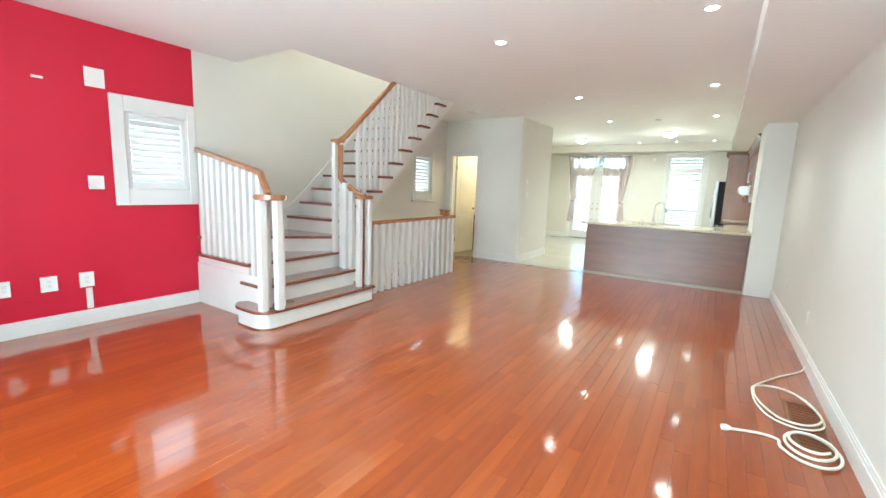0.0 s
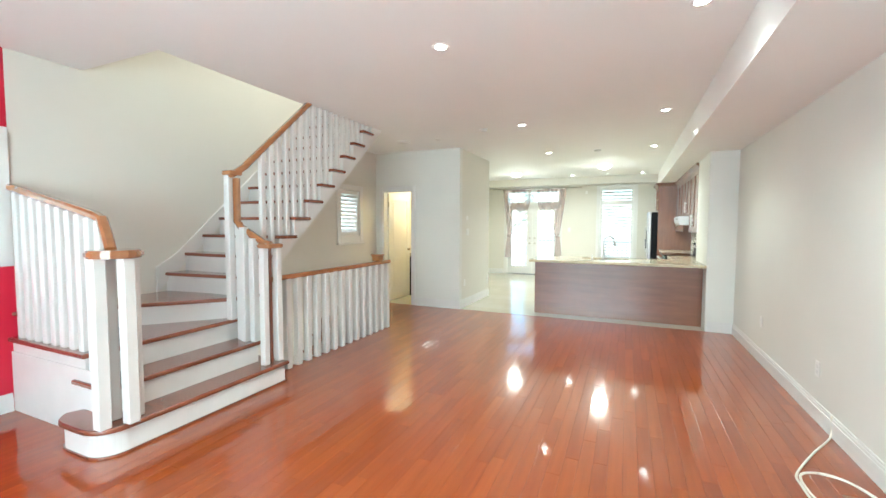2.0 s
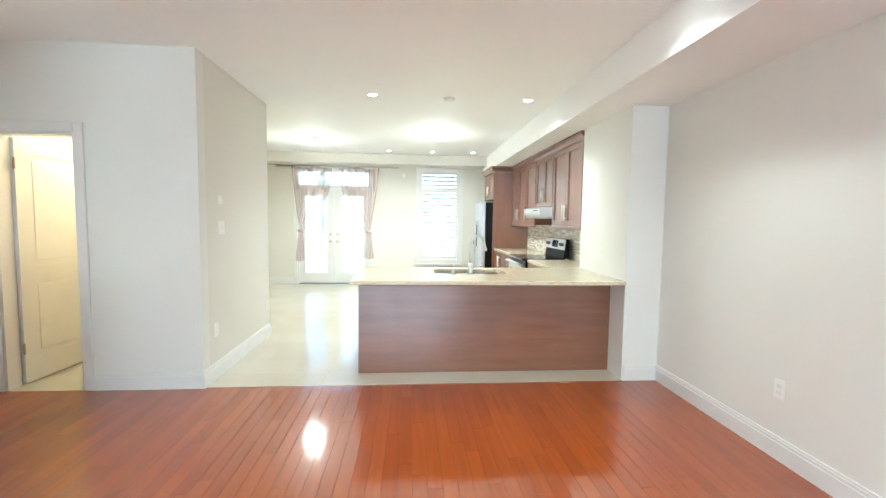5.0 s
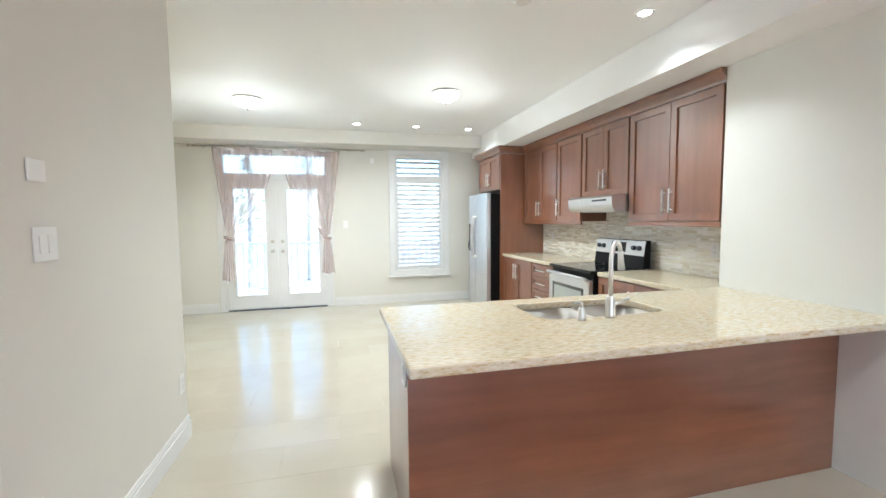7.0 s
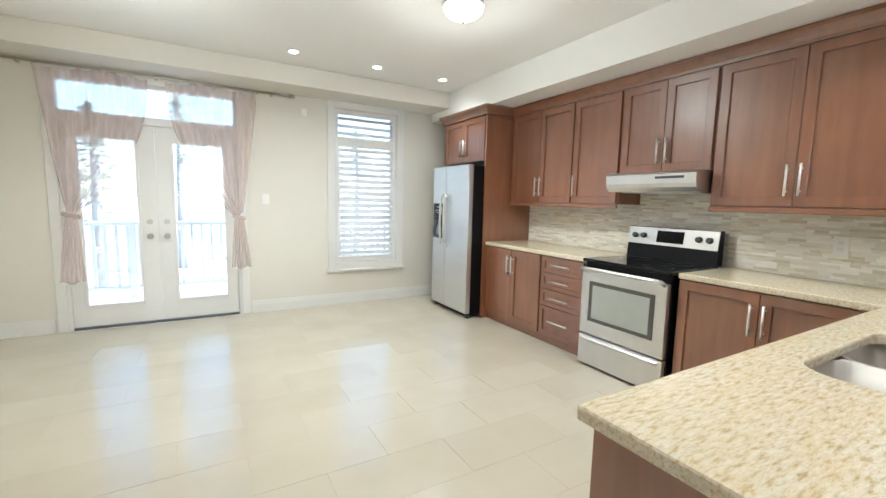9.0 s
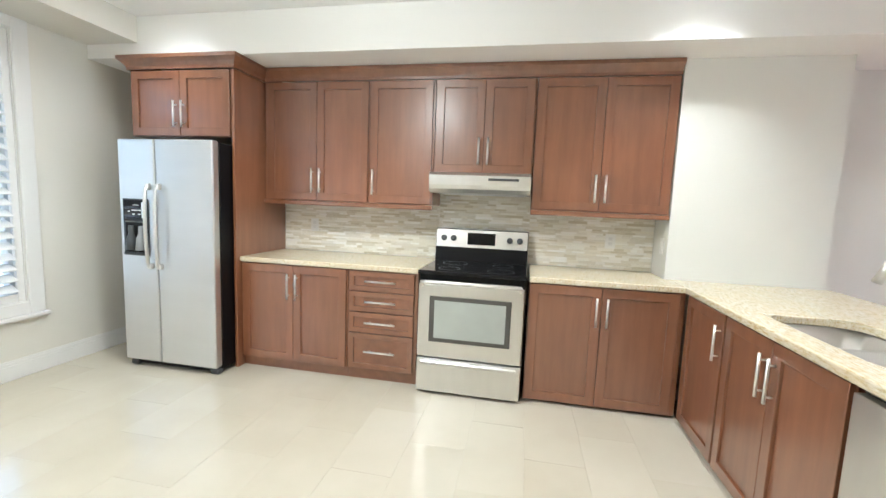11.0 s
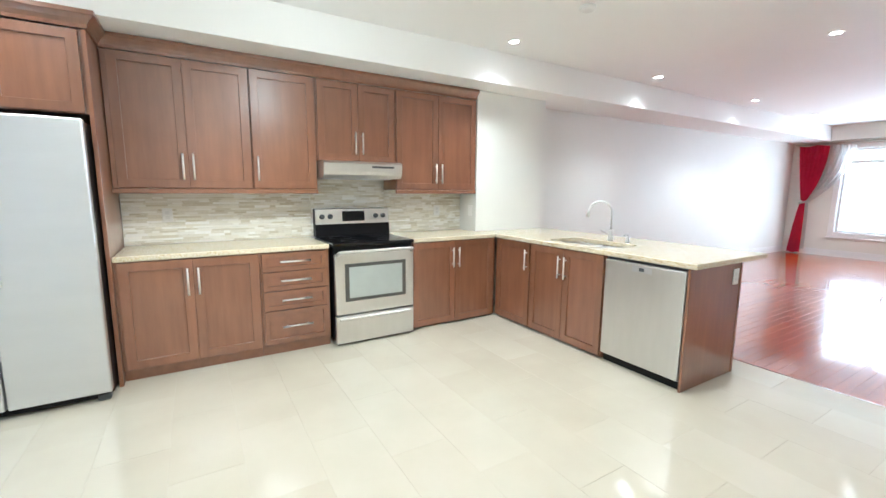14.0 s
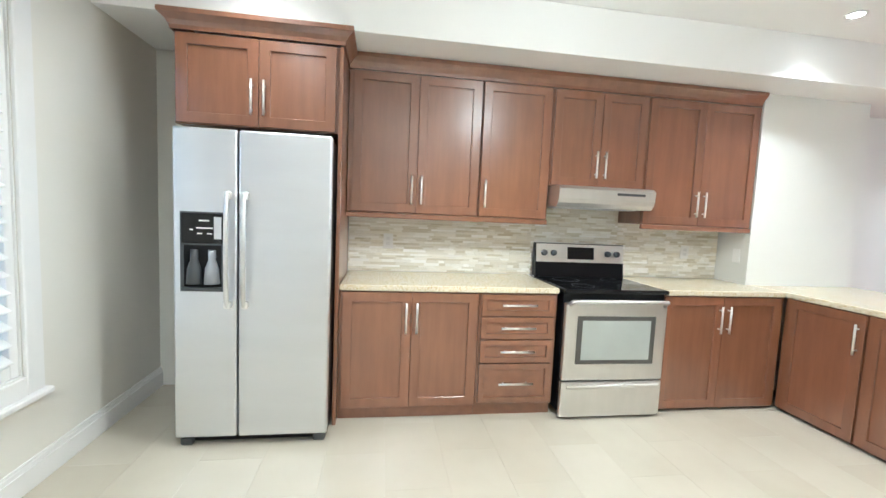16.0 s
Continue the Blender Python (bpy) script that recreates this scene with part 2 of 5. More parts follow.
def box(bm, x0, y0, z0, x1, y1, z1, bev=0.0, seg=1):
    x0, x1, y0, y1, z0, z1 = min(x0, x1), max(x0, x1), min(y0, y1), max(y0, y1), min(z0, z1), max(z0, z1)
    vs = [bm.verts.new(p) for p in ((x0, y0, z0), (x1, y0, z0), (x1, y1, z0), (x0, y1, z0), (x0, y0, z1), (x1, y0, z1), (x1, y1, z1), (x0, y1, z1))]
    fs = [bm.faces.new([vs[i] for i in q]) for q in ((0, 3, 2, 1), (4, 5, 6, 7), (0, 1, 5, 4), (1, 2, 6, 5), (2, 3, 7, 6), (3, 0, 4, 7))]
    if bev:
        bmesh.ops.bevel(bm, geom=list({e for f in fs for e in f.edges}), offset=bev, segments=seg, affect="EDGES", profile=0.5)
    return bm


def boxed(*a, bev=0.0, seg=1):
    return box(bmesh.new(), *a, bev=bev, seg=seg)


def tube(bm, pts, r, n=10, caps=True):
    """A round bar along points; r is one radius or one for each point."""
    pts = [Vector(p) for p in pts]
    rings = []
    up = Vector((0, 0, 1))
    for i, p in enumerate(pts):
        d = (pts[min(i + 1, len(pts) - 1)] - pts[max(i - 1, 0)]).normalized()
        a = d.cross(up)
        a = a.normalized() if a.length > 1e-3 else (d.cross(Vector((1, 0, 0)))).normalized()
        if rings and a.dot(last) < 0:
            a = -a
        last = a
        c = d.cross(a)
        rr = r[i] if isinstance(r, (list, tuple)) else r
        rings.append([bm.verts.new(p + rr * (math.cos(6.28319 * k / n) * a + math.sin(6.28319 * k / n) * c)) for k in range(n)])
    for s, e in zip(rings, rings[1:]):
        for k in range(n):
            f = bm.faces.new((s[k], s[(k + 1) % n], e[(k + 1) % n], e[k]))
            f.smooth = True
    if caps:
        bm.faces.new(rings[0][::-1])
        bm.faces.new(rings[-1])
    return bm


def sweep(bm, pts, w, h, bev=0.25):
    """A rounded rectangular bar, w wide and h high, along points."""
    pts = [Vector(p) for p in pts]
    prof = []
    for sx, sz in ((1, 1), (-1, 1), (-1, -1), (1, -1)):
        cx, cz, r = sx * w / 2, sz * h / 2, bev * min(w, h)
        a = (cx, cz - sz * r), (cx - sx * r, cz)
        prof += a if sx * sz > 0 else a[::-1]
    rings = []
    side = None
    for i, p in enumerate(pts):
        d = (pts[min(i + 1, len(pts) - 1)] - pts[max(i - 1, 0)]).normalized()
        s = d.cross(Vector((0, 0, 1)))
        if s.length < 0.2 and side:
            s = side - d * side.dot(d)
        s.normalize()
        if side and s.dot(side) < 0:
            s = -s
        side = s
        u = s.cross(d)
        rings.append([bm.verts.new(p + s * a + u * b) for a, b in prof])
    n = len(prof)
    for s, e in zip(rings, rings[1:]):
        for k in range(n):
            bm.faces.new((s[k], s[(k + 1) % n], e[(k + 1) % n], e[k]))
    bm.faces.new(rings[0][::-1])
    bm.faces.new(rings[-1])
    bmesh.ops.recalc_face_normals(bm, faces=bm.faces)
    return bm


def disc(bm, c, r, h, n=24, axis=2, r2=None):
    """A short cylinder or cone from c along an axis."""
    d = Vector((0, 0, 0))
    d[axis] = h
    return tube(bm, [Vector(c), Vector(c) + d], [r, r if r2 is None else r2], n)


def prism(bm, outline, z0, z1):
    lo = [bm.verts.new((x, y, z0)) for x, y in outline]
    hi = [bm.verts.new((x, y, z1)) for x, y in outline]
    n = len(outline)
    bm.faces.new(lo[::-1])
    bm.faces.new(hi)
    for k in range(n):
        bm.faces.new((lo[k], lo[(k + 1) % n], hi[(k + 1) % n], hi[k]))
    bmesh.ops.recalc_face_normals(bm, faces=bm.faces)
    return bm


def mesh_of(name, bm, material):
    me = bpy.data.meshes.new(name)
    bm.to_mesh(me)
    bm.free()
    me.materials.append(material)
    return me


def part(name, bm, material, parent=None, label=""):
    ob = new(name, mesh_of(name, bm, material))
    if parent:
        ob.parent = parent
        ob.matrix_parent_inverse = world_of(parent).inverted()
    if label:
        ob["label"] = label
    return ob


def thing(name, at, label, category, group="", kind=""):
    ob = new(name)
    ob.location = at
    ob.empty_display_size = 0.1
    return tagged(ob, label, category, group, kind)


def structure(name, bm, material, label, category):
    return tagged(part(name, bm, material), label, category, kind="structure")


def cells(bm, u0, u1, v0, v1, holes, put):
    """Calls put for the parts of a rectangle outside its holes."""
    us = sorted({u0, u1, *[h[0] for h in holes], *[h[1] for h in holes]})
    vs = sorted({v0, v1, *[h[2] for h in holes], *[h[3] for h in holes]})
    for a, b in zip(us, us[1:]):
        for c, d in zip(vs, vs[1:]):
            mu, mv = (a + b) / 2, (c + d) / 2
            if not any(h[0] < mu < h[1] and h[2] < mv < h[3] for h in holes):
                put(bm, a, b, c, d)
    bmesh.ops.remove_doubles(bm, verts=bm.verts, dist=1e-5)
    seen = {}
    for f in list(bm.faces):
        seen.setdefault(tuple(sorted(round(c, 4) for v in f.verts for c in v.co)), []).append(f)
    bmesh.ops.delete(bm, geom=[f for g in seen.values() if len(g) > 1 for f in g], context="FACES_ONLY")
    return bm


def wall_x(x0, x1, y0, y1, z0, z1, holes=()):
    return cells(bmesh.new(), y0, y1, z0, z1, holes, lambda bm, a, b, c, d: box(bm, x0, a, c, x1, b, d))


def wall_y(y0, y1, x0, x1, z0, z1, holes=()):
    return cells(bmesh.new(), x0, x1, z0, z1, holes, lambda bm, a, b, c, d: box(bm, a, y0, c, b, y1, d))


def slab(z0, z1, x0, x1, y0, y1, holes=()):
    return cells(bmesh.new(), x0, x1, y0, y1, holes, lambda bm, a, b, c, d: box(bm, a, c, z0, b, d, z1))


# ---- the shell ----
XL, XR, YF, YB, H, YM = -4.87, 0.77, -0.62, 13.05, 2.76, 7.42
WT = 0.18
structure("wall_left_red", wall_x(XL - WT, XL, YF - WT, 2.38, -0.3, H, [(1.72, 2.29, 1.28, 2.02)]), RED, "deep red painted plaster wall with a shuttered window", "wall")
structure("wall_left", wall_x(XL - WT, XL, 2.38, 9.0, -2.6, 5.0, [(6.34, 6.88, 1.26, 2.03)]), WALL, "cream painted wall beside the staircase", "wall")
structure("wall_kitchen_left", wall_x(XL - WT, XL, 9.0, YB + WT, -0.3, H), WALL, "cream painted plaster wall", "wall")
structure("wall_right", wall_x(XR, XR + WT, YF - WT, YB + WT, -0.3, H), WALL_WHITE, "long pale painted plaster wall", "wall")
structure("wall_front", wall_y(YF - WT, YF, XL, XR, -0.3, H, [(-3.54, -0.10, 0.52, 2.28)]), WALL, "cream wall around a wide front window", "wall")
structure("wall_back", wall_y(YB, YB + WT, XL, XR, -0.3, H, [(-3.90, -2.36, -0.3, 2.46), (-1.27, -0.43, 0.55, 2.48)]), WALL, "cream wall with garden doors and a window", "wall")
structure("wall_powder_room", wall_y(YM, YM + 0.12, XL, -3.19, 0.0, H, [(-4.72, -4.11, 0.0, 2.07)]), WALL_WHITE, "pale wall with a doorway to the powder room", "wall")
structure("wall_passage", wall_x(-3.31, -3.19, YM + 0.12, 9.05, 0.0, H), WALL, "cream wall stub between hall and kitchen", "wall")
structure("wall_powder_back", wall_y(8.95, 9.05, XL, -3.31, 0.0, H), YELLOW, "yellow painted powder room wall", "wall")
structure("wall_powder_side", wall_x(-3.33, -3.313, YM + 0.12, 8.95, 0.0, H - 0.01), YELLOW, "yellow painted powder room wall", "wall")
structure("wall_chase", boxed(0.44, 7.44, 0, XR, 8.45, 2.45), WALL_WHITE, "boxed-out pale wall beside the peninsula", "wall")
structure("ceiling", slab(H, H + 0.28, XL - WT, XR + WT, YF - WT, YB + WT, [(XL - WT, -3.84, 2.88, 5.8)]), CEIL, "white painted ceiling with a stairwell opening", "ceiling")
structure("ceiling_soffit", boxed(0.10, YF, 2.45, XR, YB, H - 0.002), CEIL, "boxed ceiling soffit along the wall", "ceiling")
structure("ceiling_soffit_back", boxed(XL, 12.56, 2.56, 0.098, YB, H - 0.002), WALL, "boxed ceiling soffit above the garden doors", "ceiling")
structure("ceiling_soffit_front", boxed(XL, YF, 2.45, 0.098, -0.45, H - 0.002), WALL, "boxed ceiling soffit above the front window", "ceiling")
bm = boxed(XL, 2.70, H + 0.28, -3.66, 2.88, 5.0)
box(bm, XL, 5.8, H + 0.281, -3.66, 5.98, 5.0)
box(bm, -3.84, 2.88, H + 0.281, -3.66, 5.8, 5.0)
structure("wall_stairwell", bm, WALL, "cream stairwell walls above the opening", "wall")
structure("ceiling_stairwell", boxed(XL - WT, 2.7, 5.0, -3.66, 6.38, 5.1), CEIL, "white ceiling above the stairwell", "ceiling")
# floors: the joint-coloured bed, then strips and tiles on it
HOLE = (XL, -3.70, 3.75, 5.86)
structure("floor", slab(-0.28, -0.012, XL, XR, YF, YM - 0.01, [HOLE]), SUBFLOOR, "glossy red-brown hardwood strip floor", "floor")
structure("floor_kitchen", boxed(XL, YM - 0.01, -0.28, XR, YB, -0.0022), GROUT, "large cream ceramic tile floor", "floor")
structure("floor_basement", boxed(XL, 2.4, -2.7, -3.5, 7.4, -2.6), GROUT, "pale basement floor below the stairs", "floor")
bm = boxed(-3.70, 3.57, -2.6, -3.60, 6.0, -0.28)
box(bm, XL, 3.63, -2.6, -3.70, 3.75, -0.28)
box(bm, XL, 7.3, -2.6, -3.60, 7.4, -0.28)
box(bm, -3.60, 6.0, -2.6, -3.50, 7.4, -0.28)
structure("wall_basement_stairs", bm, WALL, "cream walls around the basement stairs", "wall")


def baseboard(x0, y0, x1, y1, nx, ny):
    """Skirting with a moulded top along a wall; n points into the room."""
    bm = bmesh.new()
    ax, ay, bx, by = (min(x0, x1), min(y0, y1), max(x0, x1), max(y0, y1))
    for d, z0, z1 in ((0.018, 0.0, 0.105), (0.012, 0.105, 0.125), (0.008, 0.125, 0.14)):
        box(bm, ax + min(0, nx * d), ay + min(0, ny * d), z0, bx + max(0, nx * d), by + max(0, ny * d), z1)
    return structure("baseboard", bm, TRIM, "white moulded wooden baseboard", "baseboard")


baseboard(XL, YF, XL, 2.33, 1, 0)
baseboard(XR, YF, XR, 7.44, -1, 0)
baseboard(0.458, 7.44, XR - 0.018, 7.44, 0, -1)
baseboard(-4.04, YM, -3.19, YM, 0, -1)
baseboard(-3.19, YM - 0.018, -3.19, 9.05, 1, 0)
baseboard(XL, YB, -4.0, YB, 0, -1)
baseboard(-2.26, YB, XR, YB, 0, -1)
baseboard(XL, YF, XR, YF, 0, 1)
baseboard(XL, 6.0, XL, YM, 1, 0)


# ---- windows and doors ----
def window_unit(name, label, axis, wall, room, u0, u1, z0, z1, casing, sill=True, transom=None, thick=WT, panes=1):
    """A window in a hole of a wall: casing on the room side, frame, glass. room: +1 or -1, the side on which the room lies."""
    def B(bm, a, b, d0, d1, c, e, bev=0.0):
        p, q = wall + room * d0, wall + room * d1
        return box(bm, p, a, c, q, b, e, bev) if axis == "x" else box(bm, a, p, c, b, q, e, bev)
    w = thing(name, (wall, (u0 + u1) / 2, z0) if axis == "x" else ((u0 + u1) / 2, wall, z0), label, "window", kind="structure")
    a, b, c, d = casing
    bm = bmesh.new()
    for r in ((a, u0, c, d), (u1, b, c, d), (u0, u1, z1, d), (u0, u1, c, z0)):
        B(bm, r[0], r[1], 0.001, 0.022, r[2], r[3], 0.004)
    part("window_casing", bm, TRIM, w)
    bm = bmesh.new()
    for r in ((u0, u0 + 0.006, z0, z1), (u1 - 0.006, u1, z0, z1), (u0 + 0.006, u1 - 0.006, z1 - 0.006, z1), (u0 + 0.006, u1 - 0.006, z0, z0 + 0.006)):
        B(bm, r[0], r[1], -thick + 0.095, 0.0, r[2], r[3])
    part("jamb_liner", bm, TRIM, w)
    if sill:
        part("window_sill", B(bmesh.new(), a - 0.02, b + 0.02, 0.001, 0.05, c - 0.03, c, 0.006), TRIM, w)
    bm = bmesh.new()
    f = 0.045
    for r in ((u0, u0 + f, z0, z1), (u1 - f, u1, z0, z1), (u0 + f, u1 - f, z1 - f, z1), (u0 + f, u1 - f, z0, z0 + f)):
        B(bm, *r[:2], -thick + 0.02, -thick + 0.09, *r[2:], 0.004)
    if transom:
        B(bm, u0 + f, u1 - f, -thick + 0.02, -thick + 0.09, transom - 0.03, transom + 0.03, 0.004)
    for k in range(1, panes):
        m = u0 + (u1 - u0) * k / panes
        B(bm, m - 0.03, m + 0.03, -thick + 0.02, -thick + 0.09, z0 + f, z1 - f, 0.004)
    part("window_frame", bm, TRIM, w)
    g = part("pane", B(bmesh.new(), u0 + f, u1 - f, -thick + 0.05, -thick + 0.056, z0 + f, z1 - f), GLASS, w)
    g.visible_shadow = False
    return w


def shutter(name, label, axis, wall, room, u0, u1, z0, z1, slat=0.063, tilt=38, mid=None, split=None):
    """A plantation shutter: stiles, rails and tilted slats, each slat a part."""
    ctr = (wall - room * 0.02, (u0 + u1) / 2, z0) if axis == "x" else ((u0 + u1) / 2, wall - room * 0.02, z0)
    s = thing(name, ctr, label, "shutter")
    def B(bm, a, b, d0, d1, c, e, bev=0.003):
        p, q = wall + room * d0, wall + room * d1
        return box(bm, p, a, c, q, b, e, bev) if axis == "x" else box(bm, a, p, c, b, q, e, bev)
    bm = bmesh.new()
    st = 0.045
    B(bm, u0, u0 + st, -0.035, -0.007, z0, z1)
    B(bm, u1 - st, u1, -0.035, -0.007, z0, z1)
    spans = [(z0, z1)] if mid is None else [(z0, mid), (mid, z1)]
    for a, b in spans:
        B(bm, u0 + st, u1 - st, -0.035, -0.007, a, a + 0.06)
        B(bm, u0 + st, u1 - st, -0.035, -0.007, b - 0.06, b)
    part("shutter_frame", bm, TRIM, s)
    w = u1 - u0 - 2 * st - 0.006
    bm = bmesh.new()
    box(bm, -w / 2 if axis == "y" else -slat / 2, -slat / 2 if axis == "y" else -w / 2, -0.005, w / 2 if axis == "y" else slat / 2, slat / 2 if axis == "y" else w / 2, 0.005, 0.003)
    me = mesh_of("slat", bm, TRIM)
    inv = world_of(s).inverted()
    for a, b in spans:
        n = int((b - a - 0.12) / (slat * 0.88))
        step = (b - a - 0.12) / n
        for k in range(n):
            o = new("slat", me)
            o.parent, o.matrix_parent_inverse = s, inv
            z = a + 0.06 + step * (k + 0.5)
            if axis == "y":
                o.matrix_basis = pose((u0 + u1) / 2, wall - room * 0.02, z, tilt * room, 0, 0)
            else:
                o.matrix_basis = pose(wall - room * 0.02, (u0 + u1) / 2, z, 0, -tilt * room, 0)
    if axis == "y":
        u = u0 + 0.06 * (u1 - u0)
        part("tilt_rod", B(bmesh.new(), u - 0.008, u + 0.008, 0.012, 0.022, z0 + 0.07, (mid or z1) - 0.07), TRIM, s)
    return s


window_unit("window_1", "white cased side window in the red wall", "x", XL, 1, 1.72, 2.29, 1.28, 2.02, (1.61, 2.375, 1.12, 2.17), sill=False)
shutter("window_shutter", "white louvred shutter in the side window", "x", XL, 1, 1.728, 2.282, 1.288, 2.012, slat=0.068, tilt=-52)
window_unit("window_2", "white cased window above the basement stairs", "x", XL, 1, 6.34, 6.88, 1.26, 2.03, (6.26, 6.97, 1.15, 2.12))
shutter("window_shutter", "white louvred shutter above the basement stairs", "x", XL, 1, 6.348, 6.872, 1.268, 2.022, slat=0.068, tilt=-52)
window_unit("window_3", "tall white kitchen window with a transom", "y", YB, -1, -1.27, -0.43, 0.55, 2.48, (-1.36, -0.33, 0.46, 2.56), transom=2.12)
shutter("window_shutter", "white louvred shutter covering the kitchen window", "y", YB, -1, -1.262, -0.438, 0.558, 2.472, slat=0.086, tilt=-33, mid=2.08)
window_unit("window_4", "wide bright front window with white frames", "y", YF, 1, -3.54, -0.10, 0.52, 2.28, (-3.63, -0.01, 0.43, 2.37), panes=4, transom=2.0)

# garden doors: two glazed leaves under a transom
gd = thing("door_1", (-3.13, YB, 0), "white glazed double garden door under a transom window", "door", kind="structure")
X0, X1, XM = -3.90, -2.36, -3.13
bm = bmesh.new()
for x0, x1, z0, z1 in ((-3.98, X0, 0, 2.54), (X1, -2.28, 0, 2.54), (X0, X1, 2.46, 2.54)):
    box(bm, x0, YB - 0.022, z0, x1, YB - 0.001, z1, 0.004)
part("door_casing", bm, TRIM, gd)
bm = bmesh.new()
for x0, x1, z0, z1 in ((X0, X0 + 0.03, 0, 2.46), (X1 - 0.03, X1, 0, 2.46), (X0 + 0.03, X1 - 0.03, 2.42, 2.46), (X0 + 0.03, X1 - 0.03, 2.06, 2.14)):
    box(bm, x0, YB, z0, x1, YB + 0.12, z1, 0.004)
part("door_frame", bm, TRIM, gd)
part("threshold", boxed(X0 + 0.03, YB - 0.01, 0.0, X1 - 0.03, YB + 0.16, 0.02, bev=0.004), GREY_PLASTIC, gd, "dark metal threshold")
p = part("transom_pane", boxed(X0 + 0.03, YB + 0.06, 2.14, X1 - 0.03, YB + 0.066, 2.42), GLASS, gd)
p.visible_shadow = False
for x0, x1, g0, g1, kx in ((X0 + 0.032, XM - 0.002, -3.745, -3.30, -3.205), (XM + 0.002, X1 - 0.032, -2.97, -2.51, -3.055)):
    bm = wall_y(YB + 0.03, YB + 0.075, x0, x1, 0.022, 2.058, [(g0, g1, 0.24, 1.90)])
    leaf = part("door_leaf", bm, TRIM, gd)
    p = part("pane", boxed(g0, YB + 0.05, 0.24, g1, YB + 0.056, 1.90), GLASS, leaf)
    p.visible_shadow = False
    bm = bmesh.new()
    for a, b, c, d in ((g0 - 0.025, g0, 0.215, 1.925), (g1, g1 + 0.025, 0.215, 1.925), (g0, g1, 1.90, 1.925), (g0, g1, 0.215, 0.24)):
        box(bm, a, YB + 0.018, c, b, YB + 0.03, d, 0.003)
    part("glazing_bead", bm, TRIM, leaf)
    bm = disc(bmesh.new(), (kx, YB + 0.029, 0.93), 0.030, -0.012, 20, 1)
    disc(bm, (kx, YB + 0.017, 0.93), 0.012, -0.03, 12, 1)
    tube(bm, [(kx, YB - 0.010, 0.93), (kx, YB - 0.02, 0.93), (kx, YB - 0.034, 0.93), (kx, YB - 0.040, 0.93)], [0.018, 0.028, 0.026, 0.012], 16)
    part("door_knob", bm, ROD, leaf, "brushed nickel knob")
    bm = disc(bmesh.new(), (kx, YB + 0.029, 1.08), 0.028, -0.016, 20, 1)
    part("deadbolt", bm, ROD, leaf)

# powder room door: cased opening with an open two-panel leaf
pd = thing("door_2", (-4.415, YM, 0), "white cased doorway to the powder room", "door", kind="structure")
bm = bmesh.new()
for x0, x1, z0, z1 in ((-4.80, -4.72, 0, 2.15), (-4.11, -4.04, 0, 2.15), (-4.72, -4.11, 2.07, 2.15)):
    box(bm, x0, YM - 0.02, z0, x1, YM - 0.001, z1, 0.004)
for x0, x1, z0, z1 in ((-4.72, -4.70, 0, 2.07), (-4.13, -4.11, 0, 2.07), (-4.70, -4.13, 2.05, 2.07)):
    box(bm, x0, YM, z0, x1, YM + 0.12, z1)
part("door_frame", bm, TRIM, pd)


def panel_leaf(w, h, t=0.035):
    """A moulded two-panel leaf, hinge at the origin, along +x."""
    bm = bmesh.new()
    box(bm, 0, -t / 2 + 0.008, 0, w, t / 2 - 0.008, h)
    for s in (-1, 1):
        y0, y1 = (-t / 2, -t / 2 + 0.0079) if s < 0 else (t / 2 - 0.0079, t / 2)
        for a, b, c, d in ((0, 0.1, 0, h), (w - 0.1, w, 0, h), (0.1, w - 0.1, 0, 0.2), (0.1, w - 0.1, h - 0.12, h), (0.1, w - 0.1, 0.86, 0.98)):
            box(bm, a, y0, c, b, y1, d)
        for c, d in ((0.2, 0.86), (0.98, h - 0.12)):
            box(bm, 0.145, y0 * 0.9 if s < 0 else y0, c + 0.045, w - 0.145, y1 if s < 0 else y1 * 0.9, d - 0.045, 0.003)
    return bm


leaf = part("door_leaf", panel_leaf(0.72, 2.03), TRIM, None, "white moulded panel door standing open")
leaf.parent, leaf.matrix_parent_inverse = pd, world_of(pd).inverted()
leaf.matrix_basis = pose(-4.69, YM + 0.13, 0.012, 0, 0, 86)
for s in (-1, 1):
    bm = disc(bmesh.new(), (0.655, s * 0.0175, 0.95), 0.026, s * 0.01, 18, 1)
    tube(bm, [(0.655, s * 0.027, 0.95), (0.655, s * 0.045, 0.95), (0.655, s * 0.060, 0.95), (0.655, s * 0.070, 0.95)], [0.010, 0.020, 0.026, 0.012], 14)
    k = part("door_knob", bm, KNOB)
    k.parent = leaf
for z in (0.25, 1.78):
    k = part("hinge", tube(bmesh.new(), [(-0.006, -0.02, z), (-0.006, -0.02, z + 0.09)], 0.008, 8), KNOB)
    k.parent = leaf
van = thing("vanity_cabinet", (-4.5, 8.6, 0), "dark vanity cabinet with a pale top in the powder room", "cabinet")
part("body", boxed(XL + 0.02, 8.36, 0.0, -4.30, 8.93, 0.80, bev=0.006), BLACK, van)
part("vanity_top", boxed(XL + 0.005, 8.33, 0.80, -4.27, 8.94, 0.84, bev=0.008), GRANITE, van)

# ---- the staircase ----
R, N_UP = 0.191, 14
XS = -3.74
Y6, RUN = 3.71, 0.206
stairs = thing("staircase", (-4.3, 3.5, 0), "white painted winder staircase with stained wooden treads", "staircase", kind="structure")


